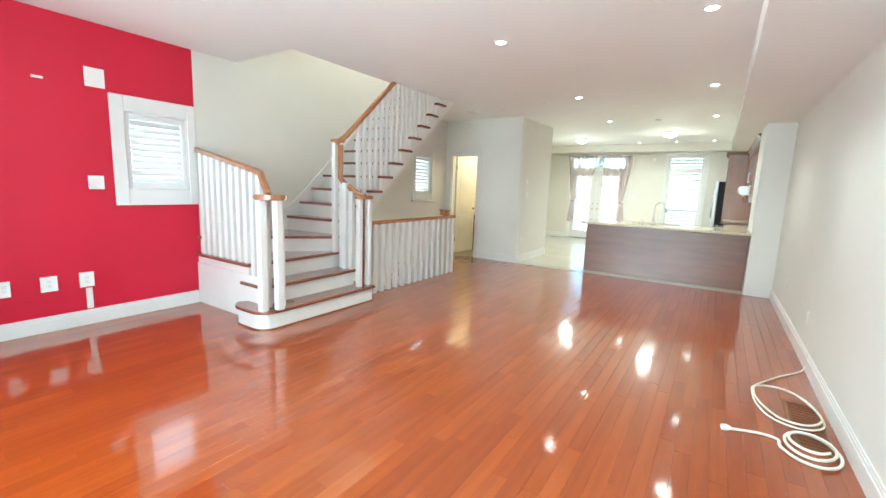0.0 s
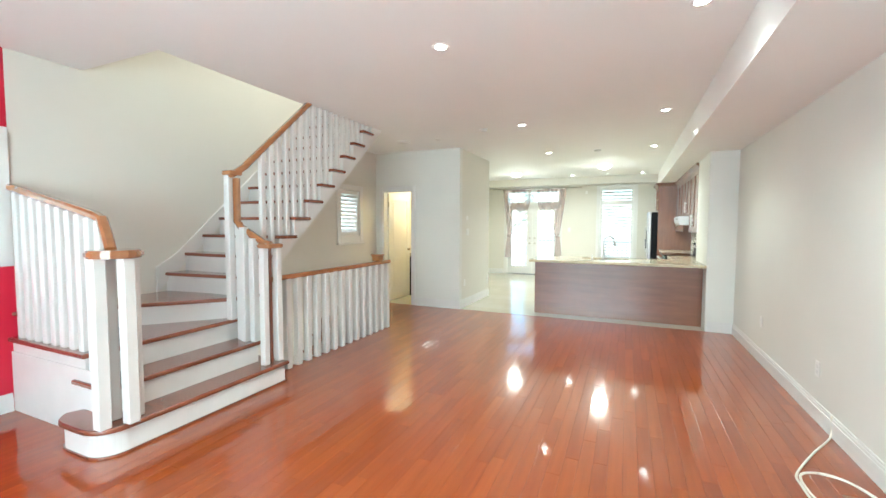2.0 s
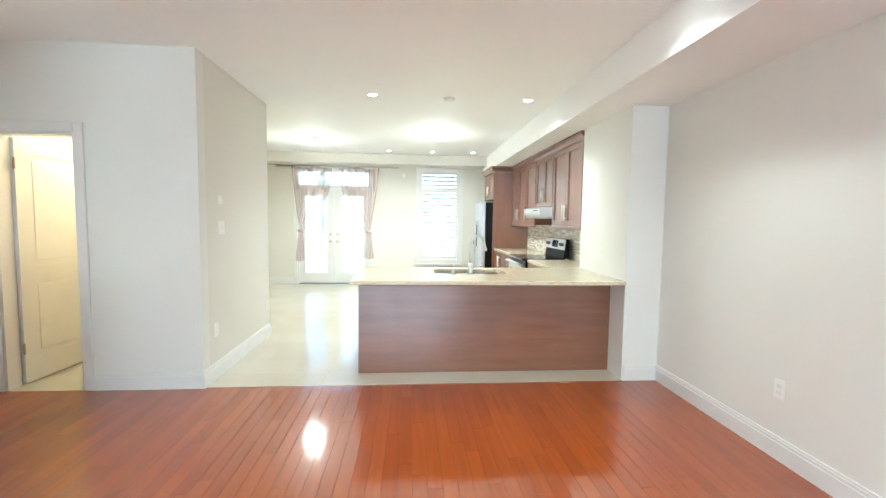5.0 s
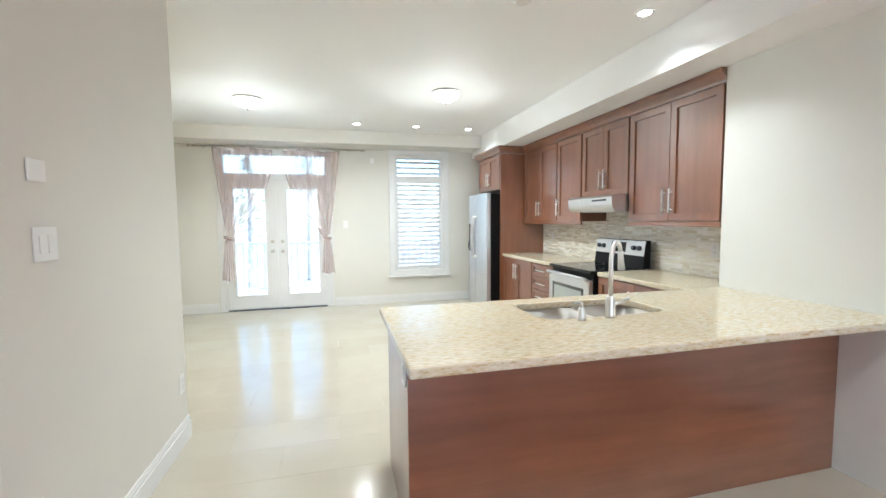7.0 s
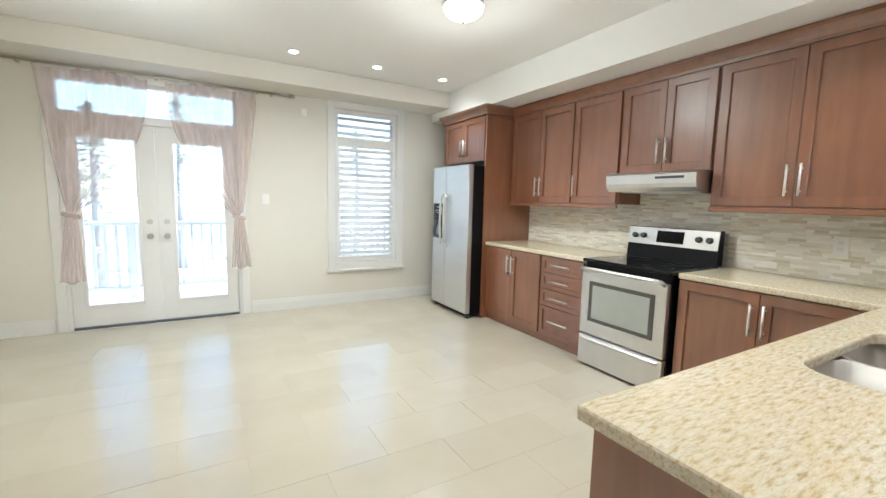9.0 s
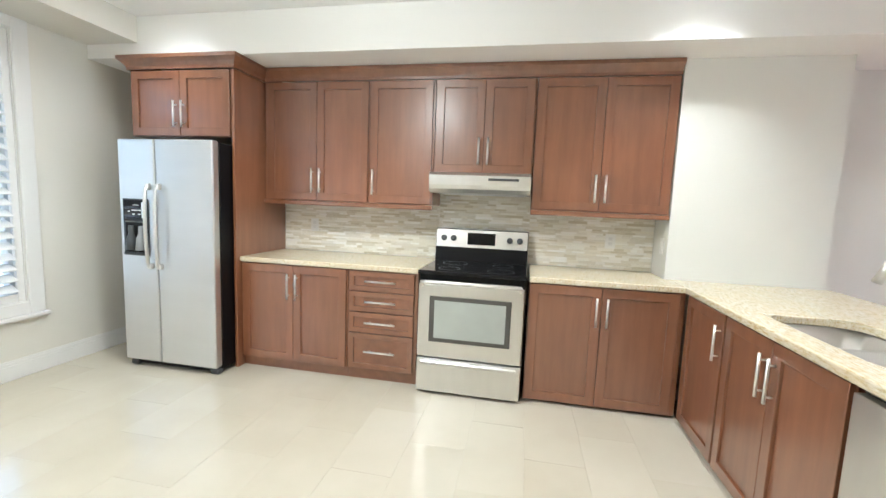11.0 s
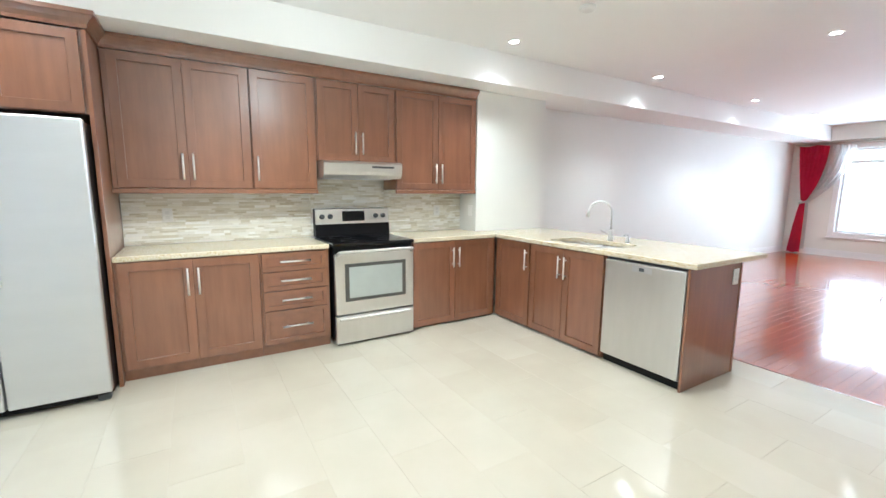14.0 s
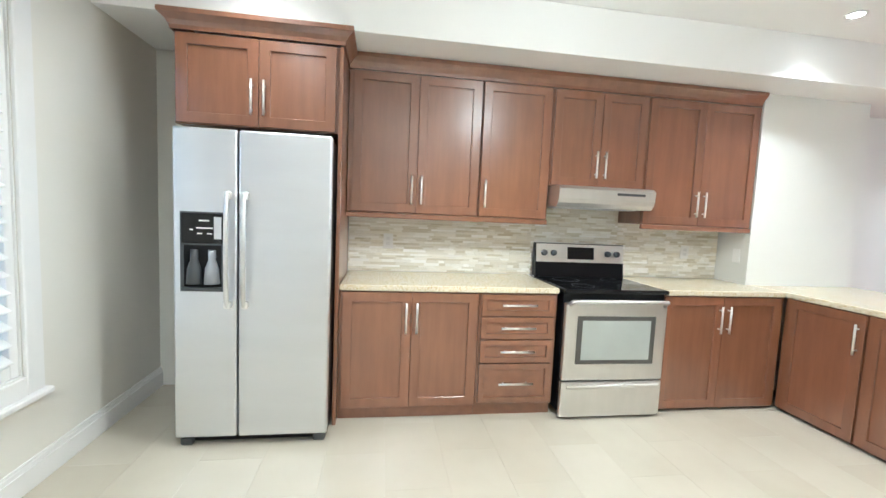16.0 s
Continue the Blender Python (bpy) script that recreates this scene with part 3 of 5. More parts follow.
def tread(outline, z, thick=0.034):
    bm = prism(bmesh.new(), outline, z - thick, z)
    bmesh.ops.bevel(bm, geom=[e for e in bm.edges if abs(e.verts[0].co.z - e.verts[1].co.z) < 1e-4], offset=0.010, segments=2, affect="EDGES", profile=0.5)
    return part("tread", bm, TREAD, stairs)


def riser(outline, z0, z1):
    return part("riser", prism(bmesh.new(), outline, z0, z1), STAIR_WHITE, stairs)


def rounded_step(x_front, x_back, ya, yb, r, grow=0.0):
    """A first step whose front corner at ya is swept round."""
    pts = [(x_back, yb + grow), (x_front + grow, yb + grow)]
    for k in range(9):
        a = radians(0 - 90 * k / 8)
        pts.append((x_front - r + (r + grow) * math.cos(a), ya + r + (r + grow) * math.sin(a)))
    for k in range(5):
        a = radians(-90 - 60 * k / 4)
        pts.append((x_front - 0.36 + (0.16 + grow) * math.cos(a), ya + 0.16 + (0.16 + grow) * math.sin(a)))
    pts.append((x_back, 2.35))
    return pts


YN = 2.35
riser(rounded_step(-3.42, -3.90, 2.19, 3.66, 0.15), 0.0, R - 0.034)
tread(rounded_step(-3.42, -3.90, 2.19, 3.66, 0.15, 0.028), R)
part("base_mould", prism(bmesh.new(), rounded_step(-3.42, -3.90, 2.19, 3.66, 0.15, 0.010), 0.0, 0.014), TREAD, stairs)
riser([(-3.63, YN), (-3.63, 3.55), (-4.2, 3.55), (-4.2, YN)], R, 2 * R - 0.034)
tread([(-3.60, YN - 0.03), (-3.60, 3.57), (-4.0, 3.57), (-4.0, YN - 0.03)], 2 * R)
PIV = (-3.86, 3.56)
riser([(-3.88, YN), (-3.88, 3.55), (XL, 3.55), (XL, YN)], 2 * R, 3 * R - 0.034)
tread([(-3.85, YN - 0.03), (-3.85, 3.57), (-4.0, 3.57), (XL, 2.9), (XL, YN - 0.03)], 3 * R)
riser([(PIV[0] - 0.03, PIV[1]), (XL, YN + 0.04), (XL, 4.0), (PIV[0] - 0.03, 4.0)], 3 * R, 4 * R - 0.034)
tread([PIV, (XL, YN), (XL, 3.8), (PIV[0], 3.8)], 4 * R)
riser([(PIV[0] - 0.03, 3.66), (XL, 3.53), (XL, 4.0), (PIV[0] - 0.03, 4.0)], 4 * R, 5 * R - 0.034)
tread([(PIV[0], 3.62), (XL, 3.50), (XL, 3.95), (PIV[0], 3.95)], 5 * R)
for n in range(6, N_UP + 3):
    y = Y6 + RUN * (n - 6)
    z = n * R
    xo = XS if n > 6 else PIV[0]
    xr = xo - 0.032 if n > 6 else xo
    riser([(xr, y + 0.025), (xr, y + 0.05), (XL, y + 0.05), (XL, y + 0.025)], z - R, z - 0.034)
    tread([(xo + 0.035, y), (xo + 0.035, y + RUN + 0.025), (XL, y + RUN + 0.025), (XL, y)], z)


def side_board(bm, x0, x1, pts):
    lo = [bm.verts.new((x0, y, z)) for y, z in pts]
    hi = [bm.verts.new((x1, y, z)) for y, z in pts]
    n = len(pts)
    bm.faces.new(lo)
    bm.faces.new(hi[::-1])
    for k in range(n):
        bm.faces.new((lo[k], hi[k], hi[(k + 1) % n], lo[(k + 1) % n]))
    bmesh.ops.recalc_face_normals(bm, faces=bm.faces)
    return bm


def under(y):
    return 1.09 + 0.895 * (y - 3.98)


def side_board_y(bm, y0, y1, pts):
    """A profile in x and z, drawn out along y."""
    lo = [bm.verts.new((x, y0, z)) for x, z in pts]
    hi = [bm.verts.new((x, y1, z)) for x, z in pts]
    n = len(pts)
    bm.faces.new(lo)
    bm.faces.new(hi[::-1])
    for k in range(n):
        bm.faces.new((lo[k], hi[k], hi[(k + 1) % n], lo[(k + 1) % n]))
    bmesh.ops.recalc_face_normals(bm, faces=bm.faces)
    return bm


# cut stringer on the open side, following the steps
pts = [(3.70, under(3.70)), (6.05, under(6.05))]
for n in range(15, 5, -1):
    y = Y6 + RUN * (n - 6)
    pts += [(min(6.05, y + RUN + 0.02), n * R - 0.036), (y + 0.02, n * R - 0.036)]
pts += [(3.70, 6 * R - 0.036)]
clean = []
for q in pts:
    if not clean or (abs(q[0] - clean[-1][0]) + abs(q[1] - clean[-1][1])) > 1e-4:
        clean.append(q)
part("open_stringer", side_board(bmesh.new(), XS - 0.03, XS, clean), STAIR_WHITE, stairs)
part("soffit_board", side_board(bmesh.new(), XL, XS - 0.03, [(3.70, under(3.70)), (6.05, under(6.05)), (6.05, under(6.05) + 0.02), (3.70, under(3.70) + 0.02)]), WALL, stairs, "cream sloping underside of the flight")
part("back_panel", boxed(XL, 3.60, -0.01, PIV[0] + 0.03, 3.69, 5 * R - 0.04), STAIR_WHITE, stairs)
# wall stringer rising along the left wall
pts = [(3.42, 4 * R), (3.42, 5 * R + 0.06), (3.62, 5 * R + 0.18)] + [(6.0, 5 * R + 0.18 + (6.0 - 3.62) * R / RUN), (6.0, 4 * R + (6.0 - 3.42) * R / RUN)]
part("wall_stringer", side_board(bmesh.new(), XL, XL + 0.022, pts), STAIR_WHITE, stairs)
part("front_skirt", boxed(XL, YN - 0.012, 0.0, -3.63, YN - 0.001, 2 * R + 0.08), STAIR_WHITE, stairs)


def baluster_bm(x, y, z0, z1, s=0.056):
    return box(bmesh.new(), x - s / 2, y - s / 2, z0, x + s / 2, y + s / 2, z1, 0.006)


# guard along the first steps, from the cluster post to the red wall
g1 = thing("stair_balustrade", (-4.1, YN + 0.02, R), "white square balusters under a wooden handrail on the first steps", "balustrade", "stair balustrades")
slope = (1.72 - 1.48) / (4.87 - 3.70)
part("handrail", sweep(bmesh.new(), [(-3.50, 2.33, 1.28), (-3.56, 2.35, 1.34), (-3.68, YN + 0.03, 1.475), (-3.76, YN + 0.03, 1.50), (XL + 0.01, YN + 0.03, 1.72)], 0.062, 0.055), RAIL, g1)
for k in range(10):
    x = -3.70 - 0.118 * k
    z0 = 2 * R if x > -3.83 else 3 * R
    part("baluster", baluster_bm(x, YN + 0.03, z0, 1.48 + slope * (-3.70 - x) - 0.02), STAIR_WHITE, g1)
cap = [(-3.46 + 0.15 * math.cos(a), 2.33 + 0.15 * math.sin(a)) for a in [6.28319 * k / 20 for k in range(20)]]
bm = prism(bmesh.new(), cap, 1.235, 1.285)
bmesh.ops.bevel(bm, geom=[e for e in bm.edges if abs(e.verts[0].co.z - e.verts[1].co.z) < 1e-4], offset=0.012, segments=2, affect="EDGES")
part("newel_cap", bm, RAIL, g1, "rounded wooden newel cap")
for dx, dy in ((0.0, -0.10), (0.06, 0.03), (-0.09, 0.0), (-0.02, 0.10)):
    part("newel_post", baluster_bm(-3.46 + dx, 2.33 + dy, R, 1.236, 0.072), STAIR_WHITE, g1)

# guard up the flight
g2 = thing("stair_balustrade", (XS, 4.6, 3 * R), "white square balusters under a wooden handrail up the flight", "balustrade", "stair balustrades")
XB = XS - 0.035
part("handrail", sweep(bmesh.new(), [(-3.50, 3.60, 1.27), (-3.56, 3.58, 1.28), (-3.76, 3.51, 1.42), (-3.80, 3.50, 1.47), (-3.80, 3.50, 1.86)], 0.062, 0.055), RAIL, g2)
part("handrail", sweep(bmesh.new(), [(-3.80, 3.44, 1.885), (-3.80, 3.50, 1.915), (XB, 3.58, 1.98), (XB, 4.46, 1.98 + 0.88 * R / RUN)], 0.062, 0.055), RAIL, g2)
part("newel_cap", boxed(-3.885, 3.42, 1.885, -3.765, 3.54, 1.925, bev=0.01, seg=2), RAIL, g2)
for x, y, z0, z1 in ((-3.86, 3.47, 3 * R, 1.885), (-3.72, 3.50, 2 * R, 1.42), (-3.80, 3.53, 2 * R, 1.45), (-3.64, 3.53, 2 * R, 1.32)):
    part("newel_post", baluster_bm(x, y, z0, z1, 0.062), STAIR_WHITE, g2)
for n in range(6, 15):
    for f in (0.26, 0.76):
        y = Y6 + RUN * (n - 6 + f)
        top = 1.98 + (y - 3.58) * R / RUN - 0.02
        part("baluster", baluster_bm(XB, y, n * R, min(top, H - 0.002), 0.05), STAIR_WHITE, g2)
cap = []
for sx, sy in ((1, 1), (-1, 1), (-1, -1), (1, -1)):
    for k in range(4):
        a = math.atan2(sy, sx) + radians(-45 + 30 * k)
        cap.append((-3.50 + sx * 0.03 + 0.05 * math.cos(a), 3.59 + sy * 0.055 + 0.05 * math.sin(a)))
bm = prism(bmesh.new(), cap, 1.235, 1.275)
bmesh.ops.bevel(bm, geom=[e for e in bm.edges if abs(e.verts[0].co.z - e.verts[1].co.z) < 1e-4], offset=0.010, segments=2, affect="EDGES")
part("newel_cap", bm, RAIL, g2, "rounded wooden newel cap")
for dx, dy in ((0.01, -0.085), (0.01, 0.07)):
    part("newel_post", baluster_bm(-3.50 + dx, 3.59 + dy, R, 1.236, 0.060), STAIR_WHITE, g2)
# dark strip that stands in for the shade between the two posts
part("half_newel", boxed(-3.515, 3.575, R, -3.49, 3.60, 1.236, bev=0.004), TREAD, g2, "thin brown strip at the newel")

# guard beside the basement stairs
g3 = thing("landing_balustrade", (-3.64, 4.8, 0), "white square balusters under a wooden rail beside the basement stairs", "balustrade", "stair balustrades")
XG = -3.65
part("handrail", sweep(bmesh.new(), [(XG, 3.66, 0.925), (XG, 5.86, 0.935)], 0.068, 0.05), RAIL, g3)
for k in range(15):
    part("baluster", baluster_bm(XG, 3.79 + 0.1435 * k, 0.0, 0.91, 0.066), STAIR_WHITE, g3)
part("half_newel", boxed(XG - 0.065, 5.56, 0.0, XG - 0.035, 5.60, 0.91, bev=0.004), RAIL, g3, "thin brown strip at the newel")
bm = boxed(XG - 0.055, 5.52, 0.962, XG + 0.055, 5.63, 1.03, bev=0.004)
box(bm, XG - 0.068, 5.507, 1.03, XG + 0.068, 5.643, 1.052, 0.006)
part("newel_top", bm, RAIL, g3, "small wooden newel block")
structure("trim_stair_nosing", boxed(-3.715, 3.76, -0.28, -3.699, 5.86, 0.002, bev=0.001), STAIR_WHITE, "white painted edge board along the stair opening", "trim")

down = thing("basement_stairs", (-4.25, 5.0, -1.2), "stained wooden basement stairs going down", "staircase", kind="structure")
for k in range(1, 10):
    y = 5.86 - 0.22 * (k - 1)
    part("tread", boxed(XL + 0.02, y - 0.245, -0.19 * k - 0.03, -3.72, y + 0.0, -0.19 * k, bev=0.008), TREAD, down)
    part("riser", boxed(XL + 0.02, y - 0.001, -0.19 * k, -3.72, y + 0.015, -0.19 * (k - 1) - 0.031), STAIR_WHITE, down)
hr = thing("basement_handrail", (-3.80, 5.0, 0.3), "stained wooden handrail going down the basement stairs", "handrail")
part("rail", sweep(bmesh.new(), [(-3.80, 5.50, 0.86), (-3.80, 5.42, 0.80), (-3.80, 4.10, -0.28), (-3.80, 3.85, -0.49)], 0.05, 0.06), RAIL, hr)
part("knee_wall", side_board(bmesh.new(), -3.84, -3.76, [(5.52, -0.3), (5.52, 0.83), (5.42, 0.765), (4.10, -0.315), (4.10, -0.9)]), STAIR_WHITE, hr, "white painted knee wall under the rail")


# ---- kitchen ----
def face_map(facing, plane):
    """Boxes given as (u, depth in front of the plane, z) for fronts that face -x or +y."""
    def B(bm, u0, u1, d0, d1, z0, z1, bev=0.0):
        if facing == "-x":
            return box(bm, plane - d0, u0, z0, plane - d1, u1, z1, bev)
        return box(bm, u0, plane + d0, z0, u1, plane + d1, z1, bev)
    def at(u, d, z):
        return (plane - d, u, z) if facing == "-x" else (u, plane + d, z)
    return B, at


def shaker(name, parent, B, u0, u1, z0, z1, material=None, rail=0.062):
    """A framed front with a recessed panel."""
    g = 0.002
    u0, u1, z0, z1 = u0 + g, u1 - g, z0 + g, z1 - g
    bm = cells(bmesh.new(), u0, u1, z0, z1, [(u0 + rail, u1 - rail, z0 + rail, z1 - rail)], lambda m, a, b, c, d: B(m, a, b, 0.001, 0.021, c, d))
    bmesh.ops.recalc_face_normals(bm, faces=bm.faces)
    bmesh.ops.bevel(bm, geom=[e for e in bm.edges if len(e.link_faces) == 2 and e.calc_face_angle(0) > 1.0], offset=0.002, segments=1, affect="EDGES", profile=0.5)
    d = part(name, bm, material or CHERRY, parent)
    part("panel", B(bmesh.new(), u0 + rail - 0.004, u1 - rail + 0.004, 0.002, 0.007, z0 + rail - 0.004, z1 - rail + 0.004), material or CHERRY, d)
    return d


def bar_pull(parent, at, u, z, length, upright=True, d=0.021):
    bm = bmesh.new()
    ends = ((u, z - length / 2), (u, z + length / 2)) if upright else ((u - length / 2, z), (u + length / 2, z))
    tube(bm, [at(a, d + 0.03, b) for a, b in ends], 0.0075, 10)
    for f in (0.15, 0.85):
        a, b = (ends[0][k] + (ends[1][k] - ends[0][k]) * f for k in (0, 1))
        tube(bm, [at(a, d, b), at(a, d + 0.03, b)], 0.005, 8)
    return part("handle", bm, HANDLE, parent, "brushed metal bar handle")


def cabinet(name, label, facing, plane, u0, u1, z0, z1, back, doors=(), drawers=(), pulls="low", kick=0.0, group="kitchen cabinets", body_top=None):
    """A cabinet unit; doors: (u0, u1, side of the pull)."""
    B, at = face_map(facing, plane)
    depth = abs(back - plane)
    c = thing(name, at((u0 + u1) / 2, -depth / 2, z0), label, "cabinet", group)
    bm = B(bmesh.new(), u0 + 0.0008, u1 - 0.0008, 0.0, -depth, z0 + kick, body_top or z1, 0.0015)
    if body_top:
        B(bm, u0 + 0.0008, u1 - 0.0008, 0.0, -0.02, body_top, z1)
    part("body", bm, CHERRY, c)
    if kick:
        part("toe_board", B(bmesh.new(), u0 + 0.001, u1 - 0.001, -0.03, -depth, z0, z0 + kick - 0.001), CHERRY_H, c)
    for a, b, side in doors:
        d = shaker("door", c, B, a, b, z0 + kick + 0.004, z1 - 0.004)
        z = z0 + kick + 0.17 if pulls == "low" else z1 - 0.17
        bar_pull(d, at, a + 0.035 if side < 0 else b - 0.035, z, 0.20)
    for a, b, lo, hi in drawers:
        d = shaker("drawer", c, B, a, b, lo, hi, CHERRY_H, 0.038)
        bar_pull(d, at, (a + b) / 2, (lo + hi) / 2 + 0.005, 0.24, False)
    return c


PF, PU = 0.14, 0.46
# base units along the wall
cabinet("base_cabinet", "cherry wood base cabinet with two doors", "-x", PF, 10.77, 11.69, 0.0, 0.868, XR, [(10.78, 11.225, 1), (11.225, 11.67, -1)], pulls="high", kick=0.085)
cabinet("drawer_cabinet", "cherry wood cabinet with four drawers", "-x", PF, 10.215, 10.769, 0.0, 0.868, XR, drawers=[(10.24, 10.755, 0.71, 0.86), (10.24, 10.755, 0.55, 0.705), (10.24, 10.755, 0.385, 0.545), (10.24, 10.755, 0.10, 0.38)], kick=0.085)
cabinet("base_cabinet", "cherry wood base cabinet beside the stove", "-x", PF, 8.402, 9.415, 0.0, 0.868, XR, [(8.44, 8.925, 1), (8.925, 9.41, -1)], pulls="high", kick=0.02)
# upper units
cabinet("upper_cabinet", "tall cherry wood wall cabinet with two doors", "-x", PU, 10.741, 11.685, 1.372, 2.345, XR, [(10.75, 11.20, 1), (11.20, 11.655, -1)])
cabinet("upper_cabinet", "narrow cherry wood wall cabinet with one door", "-x", PU, 10.205, 10.739, 1.372, 2.345, XR, [(10.22, 10.735, 1)])
cabinet("upper_cabinet", "short cherry wood cabinet above the range hood", "-x", PU, 9.435, 10.203, 1.63, 2.345, XR, [(9.445, 9.815, 1), (9.815, 10.195, -1)])
cabinet("upper_cabinet", "cherry wood wall cabinet beside the range hood", "-x", PU, 8.453, 9.433, 1.372, 2.345, XR, [(8.465, 8.945, 1), (8.945, 9.425, -1)])
cabinet("fridge_cabinet", "cherry wood cabinet above the refrigerator", "-x", 0.10, 11.715, 12.63, 1.835, 2.345, XR, [(11.73, 12.17, 1), (12.17, 12.62, -1)])
tagged(part("side_panel", boxed(0.08, 11.69, 0.0, XR, 11.714, 2.345, bev=0.002), CHERRY), "tall cherry wood end panel beside the refrigerator", "panel")


def crown(name, label, path):
    """A stepped crown moulding along a path of (x, y, outward x, outward y) corners."""
    bm = bmesh.new()
    prof = ((0.0, 0.0), (0.012, 0.0), (0.014, 0.022), (0.03, 0.045), (0.052, 0.066), (0.060, 0.072), (0.060, 0.098), (0.0, 0.098))
    rings = [[bm.verts.new((x + ox * a, y + oy * a, 2.347 + b)) for a, b in prof] for x, y, ox, oy in path]
    for s, e in zip(rings, rings[1:]):
        for k in range(len(prof)):
            bm.faces.new((s[k], s[(k + 1) % len(prof)], e[(k + 1) % len(prof)], e[k]))
    bm.faces.new(rings[0])
    bm.faces.new(rings[-1][::-1])
    bmesh.ops.recalc_face_normals(bm, faces=bm.faces)
    return tagged(part(name, bm, CHERRY), label, "moulding")


crown("crown_moulding", "stepped cherry wood crown moulding above the wall cabinets", [(0.46, 8.455, -1, 0), (0.46, 11.688, -1, 0), (0.72, 11.688, -1, 0)])
crown("crown_moulding", "stepped cherry wood crown moulding above the refrigerator", [(0.76, 12.63, 0, 1), (0.08, 12.63, -1, 1), (0.08, 11.692, -1, -1), (0.47, 11.692, 0, -1)])
for y0, y1 in ((10.205, 11.687), (8.455, 9.433)):
    tagged(part("light_rail", boxed(0.437, y0, 1.335, 0.459, y1, 1.371, bev=0.004), CHERRY_H), "cherry wood light rail under the wall cabinets", "moulding")

# peninsula
PY = 8.38
cabinet("base_cabinet", "cherry wood corner base cabinet with one door", "+y", PY, -0.41, 0.139, 0.0, 0.868, 7.725, [(-0.405, 0.10, -1)], pulls="high", kick=0.02)
cabinet("sink_cabinet", "cherry wood sink cabinet with two doors", "+y", PY, -1.272, -0.412, 0.0, 0.868, 7.725, [(-1.265, -0.84, 1), (-0.84, -0.42, -1)], pulls="high", kick=0.02, body_top=0.69)
tagged(part("end_panel", boxed(-1.945, 7.7235, 0.0, -1.926, 8.40, 0.868, bev=0.003), CHERRY), "cherry wood end panel of the peninsula", "panel")
tagged(part("back_panel", boxed(-1.95, 7.700, 0.0, 0.438, 7.723, 0.868, bev=0.002), CHERRY_H), "plain cherry wood back panel of the peninsula", "panel")
dw = thing("dishwasher", (-1.59, 8.05, 0), "stainless steel built-in dishwasher in the peninsula", "dishwasher")
part("body", boxed(-1.925, 7.74, 0.07, -1.280, 8.365, 0.862), GREY_PLASTIC, dw)
d = part("door", boxed(-1.920, 8.366, 0.072, -1.285, 8.405, 0.845, bev=0.006, seg=2), STEEL_SOFT, dw)
part("control_panel", boxed(-1.68, 8.4052, 0.785, -1.52, 8.409, 0.83, bev=0.0015), STEEL, d)
part("latch", boxed(-1.62, 8.4092, 0.795, -1.58, 8.413, 0.82, bev=0.0015), GREY_PLASTIC, d)
part("kick_plate", boxed(-1.920, 8.33, 0.0, -1.285, 8.36, 0.068), BLACK, dw)

# worktops
def topped(bm, z0, z1):
    bmesh.ops.recalc_face_normals(bm, faces=bm.faces)
    es = [e for e in bm.edges if e.is_manifold and len(e.link_faces) == 2 and e.calc_face_angle(0) > 1.0]
    bmesh.ops.bevel(bm, geom=es, offset=0.008, segments=2, affect="EDGES", profile=0.5)
    return bm


S0, S1, T0, T1, SM = -1.24, -0.51, 7.885, 8.28, -0.88
bm = slab(0.87, 0.91, -1.99, 0.438, 7.405, 8.415, [(S0, S1, T0, T1)])
bm = topped(bm, 0.87, 0.91)
for cx, cy, sx, sy in ((S0, T0, 1, 1), (S1, T0, -1, 1), (S1, T1, -1, -1), (S0, T1, 1, -1)):
    r = 0.085
    arc = [(cx + sx * r * (1 - math.sin(radians(a))), cy + sy * r * (1 - math.cos(radians(a)))) for a in range(0, 91, 10)]
    prism(bm, [(cx, cy)] + arc, 0.8705, 0.9095)
tagged(part("worktop", bm, GRANITE), "thick cream and brown granite peninsula worktop", "worktop")
bm = slab(0.87, 0.91, 0.11, 0.768, 8.416, 9.415, [(0.437, 0.768, 8.416, 8.452)])
tagged(part("worktop", topped(bm, 0.87, 0.91), GRANITE), "cream and brown granite worktop beside the stove", "worktop")
bm = slab(0.87, 0.91, 0.11, 0.768, 10.215, 11.688)
tagged(part("worktop", topped(bm, 0.87, 0.91), GRANITE), "cream and brown granite worktop beside the refrigerator", "worktop")

sink = thing("kitchen_sink", ((S0 + S1) / 2, 8.0825, 0.7), "undermounted double bowl stainless steel sink", "sink")
